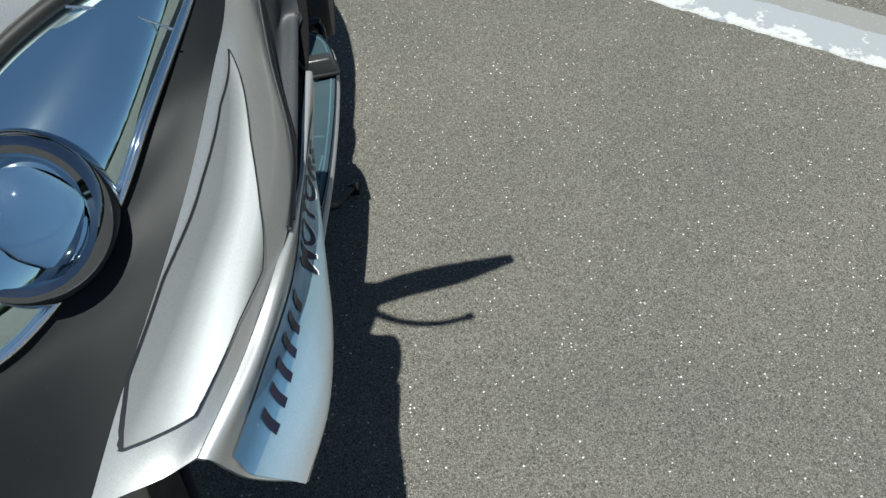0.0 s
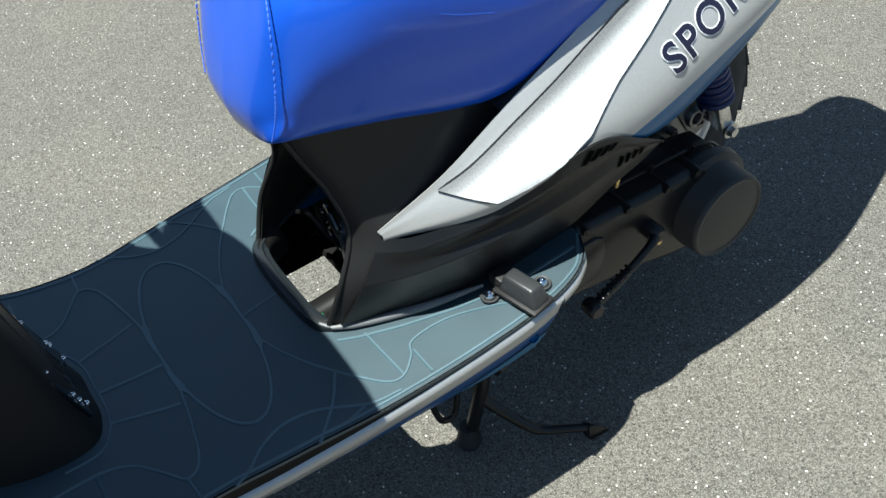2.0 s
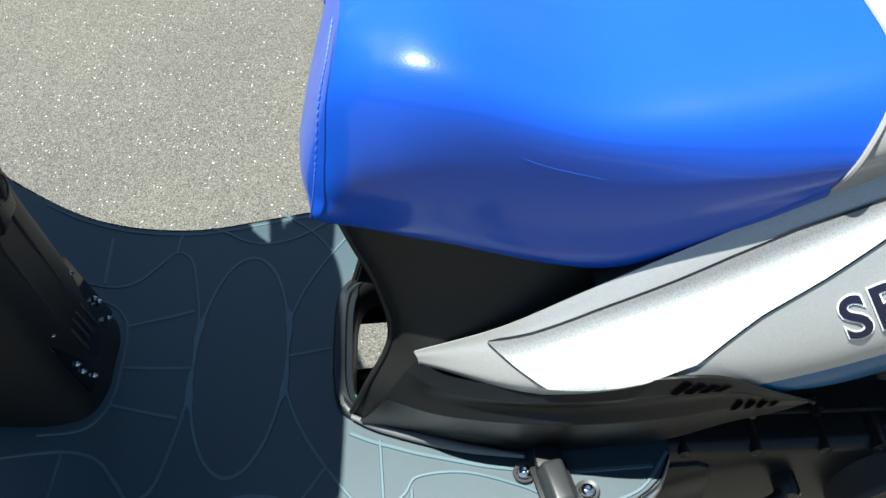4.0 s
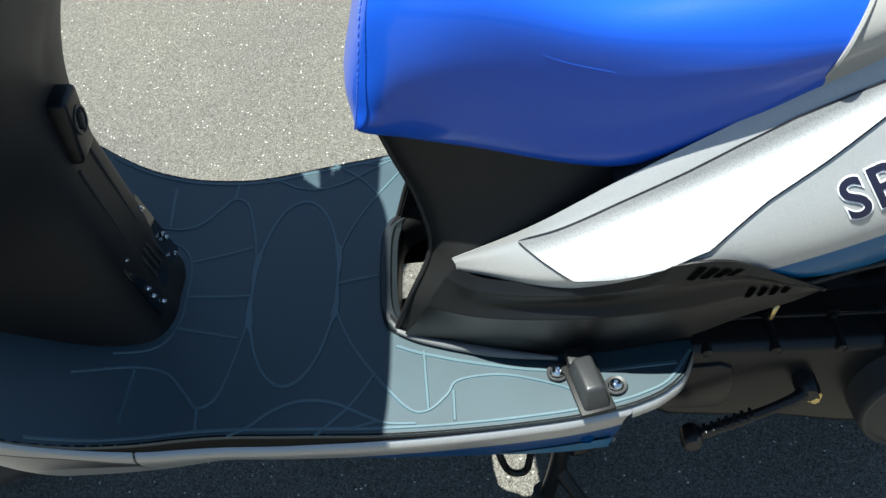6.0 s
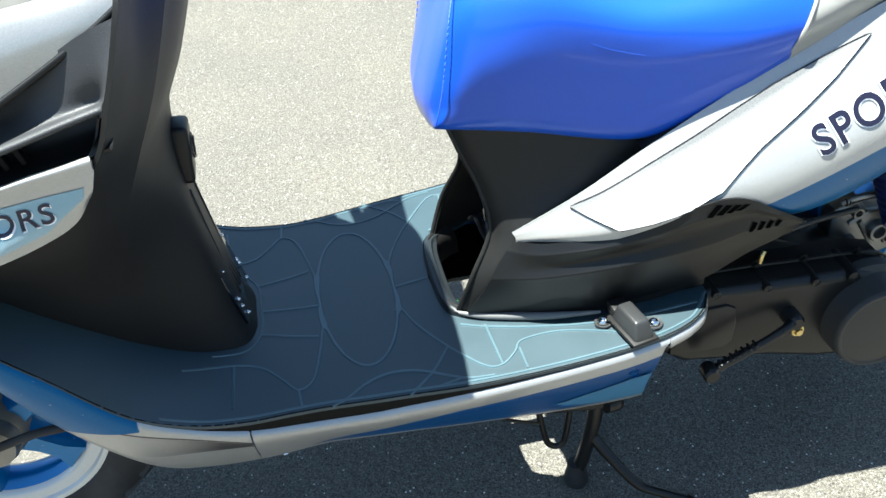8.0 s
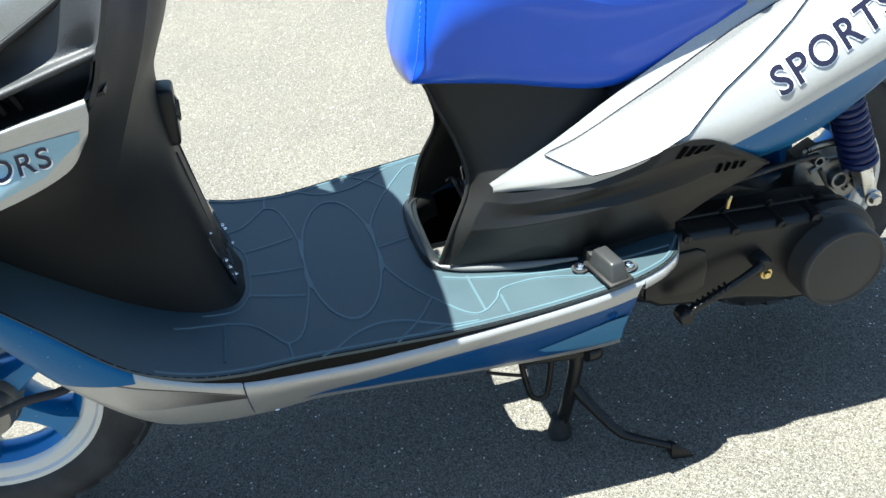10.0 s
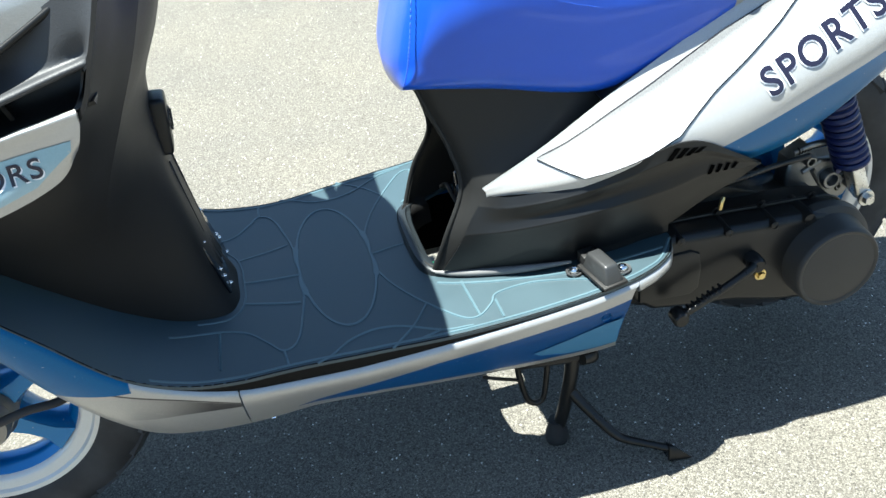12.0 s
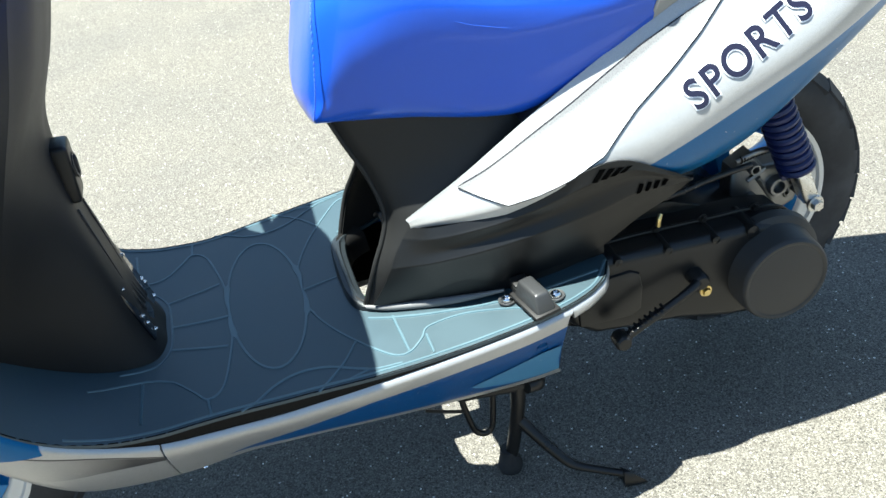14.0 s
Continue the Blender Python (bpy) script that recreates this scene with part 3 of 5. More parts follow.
# black lower covers under the tail panels
COVER_FRONT = [
    [(.130, -.105, .410), (.120, -.107, .399), (.109, -.108, .383), (.100, -.109, .366), (.088, -.104, .342), (.072, -.095, .314)],
    [(.155, -.128, .415), (.152, -.134, .404), (.150, -.133, .388), (.146, -.137, .376), (.145, -.128, .347), (.143, -.118, .313)],
    [(.211, -.150, .425), (.211, -.157, .415), (.211, -.152, .399), (.209, -.158, .387), (.208, -.150, .358), (.210, -.138, .319)],
    [(.263, -.168, .444), (.266, -.173, .431), (.269, -.167, .414), (.267, -.172, .399), (.269, -.163, .369), (.271, -.150, .333)],
]
COVER_BACK = [
    [(.311, -.179, .462), (.316, -.182, .447), (.321, -.175, .428), (.323, -.178, .409), (.324, -.170, .382), (.325, -.158, .346)],
    [(.353, -.184, .465), (.360, -.186, .452), (.367, -.179, .436), (.370, -.180, .420), (.374, -.174, .401), (.376, -.165, .377)],
    [(.398, -.181, .439), (.403, -.182, .431), (.407, -.178, .422), (.410, -.177, .413), (.411, -.174, .406), (.411, -.170, .395)],
    [(.433, -.176, .415), (.435, -.176, .414), (.436, -.175, .413), (.436, -.174, .412), (.437, -.173, .410), (.435, -.172, .409)],
]
COVER = COVER_FRONT + COVER_BACK


def creased(row):
    """The row with close neighbours added about its second and fourth places, so that the folds there stay firm."""
    a, b, c, d, e, f = (Vector(p) for p in row)
    return [tuple(p) for p in (a, b.lerp(a, .25), b, b.lerp(c, .25), c, d.lerp(c, .25), d, d.lerp(e, .2), e, f)]


COVER = [creased(row) for row in COVER]
cover_sheet = Sheet(COVER)
cover, cover_far = pair("side_cover", skin(surface(COVER, 66, 34), 0.003, out=(0, -1, 0)), M_SATIN, scooter, "black moulded lower side cover")
# slots are flat patches, the shade inside them painted near-black
for k in range(4):
    x = .3160 + .0098 * k
    part("vent_slot", cover_sheet.patch([(x, .4485 + .0015 * k), (x + .0062, .4480 + .0015 * k), (x + .0165, .4610 - .0012 * k), (x + .0100, .4618 - .0012 * k)], 0.0010, 0.004), M_VOID, cover)
    x = .3660 + .0098 * k
    part("vent_slot", cover_sheet.patch([(x, .4180), (x + .0050, .4172), (x + .0100, .4275 - .0012 * k), (x + .0050, .4290 - .0012 * k)], 0.0010, 0.004), M_VOID, cover)

# black body under the seat, with the open front
BASE_FRONT = [
    [(.062, -.080, .303), (.085, -.094, .304), (.125, -.112, .306), (.185, -.132, .312), (.26, -.145, .320), (.34, -.142, .326)],
    [(.084, -.088, .360), (.105, -.106, .362), (.145, -.126, .365), (.20, -.146, .370), (.27, -.152, .370), (.34, -.146, .370)],
    [(.109, -.079, .412), (.122, -.094, .413), (.150, -.112, .416), (.20, -.128, .420), (.27, -.136, .420), (.34, -.134, .420)],
]
BASE_BACK = [
    [(.103, -.065, .460), (.121, -.079, .462), (.16, -.093, .465), (.21, -.105, .470), (.28, -.110, .470), (.34, -.108, .470)],
    [(.087, -.055, .503), (.106, -.068, .504), (.15, -.082, .505), (.21, -.094, .505), (.28, -.098, .505), (.34, -.098, .510)],
    [(.072, -.047, .548), (.092, -.060, .548), (.145, -.075, .548), (.21, -.086, .544), (.28, -.092, .536), (.34, -.092, .545)],
]
BASE = BASE_FRONT + BASE_BACK
pair("under_seat_cowl", skin(surface(BASE, 40, 40), 0.004, out=(0, -1, 0)), M_COWL, scooter, "matte black cowl beneath the seat")
pair("cowl_flange", tube([(.064, -.086, .3085), (.086, -.098, .3085), (.125, -.115, .311), (.165, -.1315, .315), (.215, -.148, .321)], [.0020, .0040, .0048, .0045, .0020], 10, 40), M_FLANGE, scooter, "raised edge of the cowl")
LIP = [(.082, -.092, .309), (.066, -.084, .309), (.0545, -.071, .306), (.0490, -.045, .305), (.0480, 0, .305), (.0490, .045, .305), (.0545, .071, .306), (.066, .084, .309), (.082, .092, .309)]


def lip_skin():
    """A flat-topped raised frame along the opening's front edge."""
    p = spline(np.array(LIP, float), 60)
    d = np.gradient(p[:, :2], axis=0)
    d /= np.linalg.norm(d, axis=1, keepdims=True)
    s = np.stack([d[:, 1], -d[:, 0]], 1)
    profile = ((-.0035, -.0060), (-.0030, .0035), (-.0010, .0068), (.0040, .0078), (.0085, .0066), (.0100, .0030), (.0150, .0010), (.0165, -.0030), (.0165, -.0200))
    fade = np.clip(np.minimum(np.arange(61), 60 - np.arange(61)) / 18, 0, 1)
    return skin(np.array([[(q[0] + o[0] * min(w, .004 + .0125 * f), q[1] + o[1] * min(w, .004 + .0125 * f), q[2] + (h * f if h > 0 else h) - .004 * (1 - f)) for w, h in profile] for q, o, f in zip(p, s, fade)]))


FACE = [[(.0930 + .010 * abs(k), .062 * k, .4870 - .004 * abs(k)), (.0830 + .010 * abs(k), .057 * k, .5070), (.0740 + .010 * abs(k), .052 * k, .5300), (.0680 + .009 * abs(k), .049 * k, .5500)] for k in (-1, -.6, 0, .6, 1)]
part("front_plate", skin(surface(FACE, 20, 12), .004, out=(-1, 0, 0)), M_COWL, scooter, "black face of the cowl above the opening")
part("opening_lip", lip_skin(), M_LIP, scooter, "black rounded lip of the front opening")
pair("opening_post", tube([(row[0][0], row[0][1], row[0][2]) for row in BASE], .0030, 10, 50), M_COWL, scooter, "rolled black edge of the opening")
part("opening_sill", skin(surface([[(p[0] + .004, p[1] * .98, .313) for p in LIP], [(p[0] + .014, p[1] * .93, .300) for p in LIP], [(p[0] + .016, p[1] * .9, .272) for p in LIP]], 10, 40), 0.002), M_BLACK, scooter)

# seat: rows from the nose to the rear, each from the crown down the near flank to the underside
SEAT_FRONT = [
    [(.096, 0, .678), (.086, 0, .657), (.0705, 0, .622), (.0570, 0, .584), (.0515, 0, .552), (.062, 0, .520), (.085, 0, .518)],
    [(.100, -.018, .685), (.089, -.032, .665), (.0745, -.043, .630), (.0620, -.047, .588), (.0570, -.045, .558), (.062, -.040, .530), (.085, -.020, .524)],
    [(.103, -.032, .694), (.098, -.058, .681), (.089, -.073, .653), (.080, -.077, .605), (.073, -.075, .570), (.066, -.067, .541), (.085, -.030, .532)],
    [(.130, -.018, .701), (.128, -.064, .695), (.122, -.091, .676), (.113, -.1005, .627), (.106, -.094, .580), (.103, -.077, .538), (.11, -.030, .532)],
]
SEAT_BACK = [
    [(.175, -.010, .699), (.175, -.074, .695), (.172, -.107, .677), (.166, -.1165, .633), (.160, -.110, .582), (.155, -.090, .532), (.16, -.030, .528)],
    [(.262, 0, .665), (.262, -.080, .662), (.264, -.115, .648), (.266, -.1235, .612), (.270, -.120, .565), (.276, -.1105, .5125), (.28, -.040, .512)],
    [(.345, 0, .664), (.345, -.080, .661), (.348, -.117, .647), (.353, -.1315, .615), (.360, -.128, .582), (.366, -.116, .549), (.37, -.040, .548)],
    [(.456, 0, .674), (.456, -.078, .671), (.448, -.114, .656), (.431, -.133, .626), (.421, -.131, .600), (.418, -.113, .572), (.42, -.040, .571)],
]
SEAT = SEAT_FRONT + SEAT_BACK
SEAT_REAR = [
    SEAT[-1],
    [(.520, 0, .692), (.520, -.073, .688), (.518, -.109, .674), (.512, -.126, .650), (.505, -.121, .622), (.499, -.108, .602), (.50, -.040, .600)],
    [(.620, 0, .712), (.620, -.060, .708), (.618, -.096, .698), (.612, -.108, .680), (.607, -.103, .660), (.600, -.094, .642), (.60, -.040, .640)],
    [(.780, 0, .730), (.780, -.050, .728), (.778, -.072, .722), (.776, -.080, .712), (.774, -.074, .700), (.772, -.066, .690), (.77, -.030, .690)],
    [(.825, 0, .722), (.825, -.030, .721), (.824, -.042, .717), (.823, -.046, .712), (.822, -.042, .707), (.820, -.036, .702), (.82, -.010, .702)],
]


def whole(rows, nu, nv):
    g = surface(rows, nu, nv)
    m = g[:, ::-1] * (1, -1, 1)
    return np.concatenate([m, g], 1)


seat = part("seat", skin(whole(SEAT, 90, 60)), M_SEAT, scooter, "blue vinyl saddle with a stitched front seam")
part("seat_rear", skin(whole(SEAT_REAR, 50, 60)), M_SEAT_GREY, seat, "grey vinyl rear of the seat")
seam_row = spline(np.array(SEAT[2][:6]), 70)
rear_row = spline(np.array(SEAT[-1][:6]), 60)
for side in (1, -1):
    bm = bmesh.new()
    for off in (-.006, .005):
        for k in range(2, 68, 2):
            a = Vector(seam_row[k]) + Vector((off, -.0006 if off < 0 else -.0026, 0))
            b = Vector(seam_row[k + 1]) + Vector((off, -.0006 if off < 0 else -.0026, 0))
            c = (a + b) / 2
            c.y *= side
            d = (b - a)
            d.y *= side
            q = d.to_track_quat("X", "Z").to_matrix().to_4x4()
            bmesh.ops.create_uvsphere(bm, u_segments=6, v_segments=4, radius=1.0, matrix=Matrix.Translation(c) @ q @ Matrix.Diagonal((.0030, .0009, .0009, 1)))
    tagged(part("stitching", bm, M_THREAD, seat, "pale blue double row of stitches"), kind="stuff")
    part("piping", tube([(p[0], p[1] * side * 1.006, p[2] + .0005) for p in rear_row], 0.002, 6, 60), M_SEAT_GREY, seat, "grey welt at the seam")
seat_sheet = Sheet([row[1:6] for row in SEAT[2:]])
fold = spline(np.array([(.214, .632), (.230, .6245), (.247, .6185), (.266, .6125)]), 30)
part("fold_line", tube([seat_sheet.lay(p[0], p[1], -.0003) for p in fold], .0005, 6, 60), M_SEAT, seat, "pressed fold along the seat's flank")
part("hook", block((.012, .004, .020), pose(.318, -.112, .532, 0, 20, 0), .001), M_ALLOY, seat, "small metal seat clip")

# floor board with its raised pattern
EDGE_X = [-.46, -.41, -.375, -.352, -.295, -.24, -.19, -.114, -.035, .05, .12, .18, .24, .28, .308, .326, .337]
EDGE_Y = [.222, .221, .219, .217, .211, .2, .1925, .1865, .194, .2035, .2085, .211, .2110, .2065, .196, .181, .160]
RISE_X = [-.46, -.42, -.38, -.352, -.295, -.24, -.19, -.14, 0, .08, .14, .20, .27, .34]
RISE_Z = [.580, .522, .470, .435, .3635, .323, .306, .300, .3005, .3030, .3070, .3125, .3205, .328]
INNER_X = [.0435, .046, .050, .058, .070, .085, .125, .185, .24, .34]
INNER_Y = [.0, .045, .064, .073, .081, .088, .105, .126, .140, .146]


def smooth_at(x, xs, ys):
    x = np.clip(x, xs[0], xs[-1])
    d = np.gradient(ys, xs)
    k = int(np.clip(np.searchsorted(xs, x) - 1, 0, len(xs) - 2))
    h = xs[k + 1] - xs[k]
    t = (x - xs[k]) / h
    return float((2 * t**3 - 3 * t**2 + 1) * ys[k] + (t**3 - 2 * t**2 + t) * h * d[k] + (-2 * t**3 + 3 * t**2) * ys[k + 1] + (t**3 - t**2) * h * d[k + 1])


def edge_y(x):
    return smooth_at(x, EDGE_X, EDGE_Y)


def floor_z(x, y=0.0):
    return smooth_at(x, RISE_X, RISE_Z)


def floor_half(side):
    xs = np.concatenate([np.linspace(-.455, .043, 70), np.linspace(.0436, .07, 16), np.linspace(.074, .3365, 50)])
    g = []
    for x in xs:
        a, b = (0.0 if x < .0435 else float(np.interp(x, INNER_X, INNER_Y))), edge_y(x) - .001
        g.append([(x, side * (a + (b - a) * k / 24), floor_z(x)) for k in range(25)])
    return skin(np.array(g), 0.004, out=(0, 0, 1))


floor_near = part("floor_board", floor_half(-1), M_MAT, scooter, "dark grey plastic floor board")
floor_far = part("floor_board", floor_half(1), M_MAT, scooter, "dark grey plastic floor board")


def ridge(pts, width, parent):
    """A flat raised rib on the floor board; width: one number, or one for each end."""
    n = max(6, 7 * (len(pts) - 1))
    p = spline(np.array(pts, float), n)
    d = np.gradient(p, axis=0)
    d /= np.linalg.norm(d, axis=1, keepdims=True) + 1e-12
    s = np.stack([-d[:, 1], d[:, 0]], 1)
    wide = np.linspace(width, width, n + 1) if np.isscalar(width) else np.linspace(*width, n + 1)
    rows = []
    for c, o, w0 in zip(p, s, wide):
        rows.append([(c[0] + o[0] * w, c[1] + o[1] * w, floor_z(c[0]) + h) for w, h in ((-w0 / 2 - .0004, -.0002), (-w0 / 2 + .0003, .0011), (w0 / 2 - .0003, .0011), (w0 / 2 + .0004, -.0002))])
    return part("floor_rib", skin(np.array(rows)), M_RIDGE, parent)


RIBS = [
    [(-.094, .045), (-.1005, .087), (-.113, .137), (-.131, .151), (-.146, .133), (-.166, .109), (-.190, .100), (-.221, .104), (-.252, .116)],
    [(-.131, .151), (-.129, .180)],
    [(-.199, .103), (-.202, .170)],
    [(-.101, .066), (-.166, .048)],
    [(.0, .045), (.010, .075), (.026, .108), (.048, .143), (.074, .177), (.092, .181), (.110, .166), (.122, .151), (.163, .152), (.208, .171), (.231, .186)],
    [(.089, .110), (.092, .181)],
    [(.116, .162), (.116, .196)],
    [(-.098, .186), (-.080, .178), (-.058, .162), (-.031, .154), (.001, .160), (.036, .181), (.054, .190), (.080, .194)],
    [(.040, .133), (.018, .165), (-.014, .196)],
    [(.020, .192), (.045, .186)],
]
for side, board in ((-1, floor_near), (1, floor_far)):
    for rib in RIBS:
        ridge([(x, y * side) for x, y in rib], .0026, board)
    arc = [(-.0475 - .0465 * math.cos(a), side * .134 * math.sin(a)) for a in np.linspace(0, math.pi, 13)]
    ridge(arc, .0030, board)
    for x0 in (-.094, -.001):
        sgn = -1 if x0 < -.05 else 1
        ridge([(x0, side * .006), (x0 + sgn * .0005, side * .026), (x0 - sgn * .0020, side * .050)], (.0026, .0085), board)
        ridge([(x0 - sgn * .0010, side * .0495), (x0 - sgn * .0042, side * .060)], (.0060, .0010), board)
    edge = [(x, side * (edge_y(x) - .0085)) for x in np.linspace(-.27, .334, 26)]
    ridge(edge, .0028, board)
    inner = [(x, side * (float(np.interp(x, INNER_X, INNER_Y)) + .024)) for x in np.linspace(.062, .32, 14)]
    ridge(inner, .0035, board)
ridge([(-.093, -.008), (-.164, -.004)], .0026, floor_near)
for side, board in ((-1, floor_near), (1, floor_far)):
    ridge([(-.1635, 0), (-.1645, side * .036), (-.1720, side * .060), (-.188, side * .0765), (-.222, side * .0850)], .0022, board)
ridge([(-.001, -.004), (.022, -.001), (.0425, .001)], .0026, floor_near)

# foot pegs and screws on the floor board
for side in (-1, 1):
    board = floor_near if side < 0 else floor_far
    m = pose(.2380, side * .186, .3335, 0, 0, -side * 11)
    peg = part("foot_peg", block((.025, .054, .024), m, .0035, 3, .70), M_PEG, board, "grey rubber-capped folding foot peg")
    part("peg_plate", block((.032, .058, .005), pose(.2380, side * .186, .3225, 0, 0, -side * 11), .002), M_BLACK, peg)
    part("peg_pivot", block((.020, .020, .014), pose(.232, side * .158, .330, 0, 0, -side * 5), .002), M_BLACK, peg)
    for x, y, z in ((.2135, .161, .317), (.2625, .186, .323)):
        cup = lathe([(.0085, .0), (.0105, .0012), (.0100, .0022), (.0072, .0014), (.0070, -.001)], 20, (x, side * y, z - .0015), "z")
        part("screw_cup", cup, M_GREY, board)
        part("screw", lathe([(.0062, -.001), (.0060, .003), (.0045, .0052), (.0022, .0058), (.0022, .0035), (0, .0035)], 16, (x, side * y, z - .001), "z"), M_CHROME, board, "bright domed screw")

# silver edge rail and sills below the floor board
SILL_X = [-.455, -.41, -.37, -.33, -.29, -.24, -.188, -.10, .0, .10, .18, .24, .285, .312, .330, .339]
FOOT_Z = [.500, .418, .345, .290, .250, .224, .211, .208, .207, .204, .200, .197, .195, .200, .240, .290]


DROP_X = [-.46, -.29, -.235, -.175, -.09, .0, .05, .12, .19, .30, .34]
DROP_Z = [.002, .003, .006, .015, .0195, .0150, .0105, .0070, .0055, .0045, .0045]


def sill_row(x, side):
    """From the rail's inner lip over its rounded top and down the flank to the foot."""
    e, z = edge_y(x), floor_z(x)
    z -= smooth_at(x, DROP_X, DROP_Z)
    f = smooth_at(x, SILL_X, FOOT_Z)
    h = z - f
    k = max(0.0, min(1.0, (x + .27) / .16))
    pts = [(e - .0060, z - .005), (e - .0052, z - .0012), (e - .0024, z + .0002), (e + .0015, z - .0036), (e + .0022, z - .0100), (e - .001 - .003 * k, z - .25 * h - .003 - .003 * k),
           (e - .007 - .011 * k, z - .48 * h - .010 * k), (e - .018 - .020 * k, z - .75 * h - .018 * k), (e - .031 - .026 * k, z - .94 * h - .023 * k), (e - .037 - .030 * k, f - .026 * k)]
    return [(x, side * y, zz) for y, zz in pts]


def sill(x0, x1, n, side):
    g = surface([sill_row(x, side) for x in np.linspace(x0, x1, n)], n * 4, 30)
    if x1 > .2:
        u = np.linspace(0, 1, g.shape[1])
        back = .012 * np.sin(np.clip((u - .35) / .65, 0, 1) * math.pi)
        g[:, :, 0] -= np.clip((g[:, :, 0] - .18) / .09, 0, 1) * back
    return skin(g, 0.003, out=(0, side, 0))


def rail_tail(side):
    """The rail's thin end that wraps the rear corner of the floor board."""
    rows = [sill_row(x, side)[:5] for x in np.linspace(.2735, .3365, 12)]
    rows = [r + [(r[4][0], r[4][1] - side * .004, r[4][2] - .006), (r[4][0], r[4][1] - side * .014, r[4][2] - .007)] for r in rows]
    return skin(surface(rows, 40, 18), .002, out=(0, side, 0))


for side in (-1, 1):
    nose = part("nose_sill", sill(-.455, -.1885, 14, side), M_NOSE, scooter, "blue and silver front sill panel")
    mid = part("sill", sill(-.1865, .273, 24, side), M_SILL, scooter, "silver sill panel with a blue rear wedge")
    part("rail_end", rail_tail(side), M_SILVER, mid, "silver rail round the floor board's rear corner")
    part("sill_screw", bolt(Vector(sill_row(-.163, side)[8]) + Vector((0, side * .001, .004)), .0035, (0, side * .8, -.6), .004, 16), M_CHROME, mid)
    xs = np.linspace(-.45, .336, 70)
    rim = np.array([[(x, side * (edge_y(x) + dy), floor_z(x) - k * (smooth_at(x, DROP_X, DROP_Z) + .006)) for dy, k in ((-.0012, .0), (-.0014, .4), (-.0020, .7), (-.0040, 1.0))] for x in xs])
    part("edge_trim", skin(rim, .002, out=(0, side, 0)), M_TRIM, mid, "black side of the floor board above the rail")
sill_sheet = Sheet([sill_row(x, -1) for x in np.linspace(.10, .273, 12)])
part("sticker", sill_sheet.patch([(.150, .231), (.160, .221), (.195, .208), (.235, .203), (.261, .202), (.257, .232), (.258, .263), (.233, .262), (.211, .255), (.18, .243)], .0012, .008), M_BAND, mid, "pale blue film sticker")
part("sill_button", lathe([(.006, .0), (.0065, .003), (.003, .004), (0, .004)], 16, (.234, -.2085, .275), "y"), M_BLUE, mid)

# inner leg shield and steering column cover: rows from the floor up, each from the rim inwards
SHIELD_FRONT = [
    [(-.44, -.105, .49), (-.405, -.100, .41), (-.36, -.090, .345), (-.30, -.083, .300), (-.235, -.080, .296), (-.185, -.066, .294), (-.168, -.035, .293), (-.167, 0, .293)],
    [(-.44, -.135, .53), (-.40, -.130, .47), (-.35, -.115, .41), (-.295, -.094, .365), (-.238, -.079, .350), (-.196, -.060, .345), (-.183, -.032, .343), (-.182, 0, .343)],
    [(-.41, -.190, .575), (-.37, -.175, .53), (-.325, -.148, .485), (-.280, -.112, .452), (-.238, -.080, .436), (-.205, -.053, .430), (-.196, -.028, .428), (-.195, 0, .428)],
    [(-.33, -.228, .592), (-.305, -.214, .576), (-.280, -.185, .552), (-.256, -.140, .533), (-.234, -.092, .522), (-.214, -.050, .515), (-.207, -.026, .513), (-.206, 0, .513)],
]
SHIELD_BACK = [
    [(-.243, -.240, .650), (-.238, -.216, .640), (-.231, -.190, .628), (-.220, -.155, .612), (-.212, -.105, .602), (-.207, -.054, .592), (-.204, -.026, .590), (-.204, 0, .590)],
    [(-.210, -.247, .712), (-.204, -.222, .703), (-.197, -.193, .693), (-.188, -.160, .680), (-.176, -.108, .673), (-.172, -.054, .666), (-.171, -.026, .664), (-.171, 0, .664)],
    [(-.183, -.236, .786), (-.181, -.214, .779), (-.175, -.188, .771), (-.158, -.155, .760), (-.142, -.105, .758), (-.139, -.054, .756), (-.138, -.026, .755), (-.138, 0, .755)],
    [(-.186, -.190, .800), (-.178, -.172, .812), (-.156, -.150, .832), (-.126, -.128, .852), (-.114, -.090, .858), (-.111, -.05, .860), (-.110, -.026, .860), (-.110, 0, .860)],
]


def folded(row):
    """The row with close neighbours about its fourth place, where the flat outer band turns inwards."""
    q = [Vector(p) for p in row]
    return [tuple(p) for p in q[:3] + [q[3].lerp(q[2], .12), q[3], q[3].lerp(q[4], .14)] + q[4:]]


SHIELD = [folded(row) for row in SHIELD_FRONT + SHIELD_BACK]
part("leg_shield", skin(whole([r[::-1] for r in SHIELD], 70, 50), 0.004, out=(1, 0, 0)), M_BLACK, scooter, "matte black inner leg shield")
hook = part("bag_hook", block((.024, .040, .066), pose(-.2045, 0, .535, 0, 6, 0), .005, 3, .9), M_SATIN, scooter, "black folding bag hook")
part("hook_ring", lathe([(.014, -.0), (.014, .002), (.0115, .002), (.0115, .0)], 24, (-.1925, 0, .538), "x"), M_GREY, hook)
part("hook_slot", block((.004, .006, .020), pose(-.191, 0, .538, 0, 6, 0), .001), M_HOSE, hook)
for y in (-.018, .018):
    part("column_groove", block((.004, .003, .10), pose(-.1985, y, .445, 0, -7.5, 0), .001), M_HOSE, hook)
plate = part("service_cover", block((.004, .098, .086), pose(-.1888, 0.004, .362, 0, -14, 0), .0015), M_GLOSS, scooter, "glossy black service cover with screws")
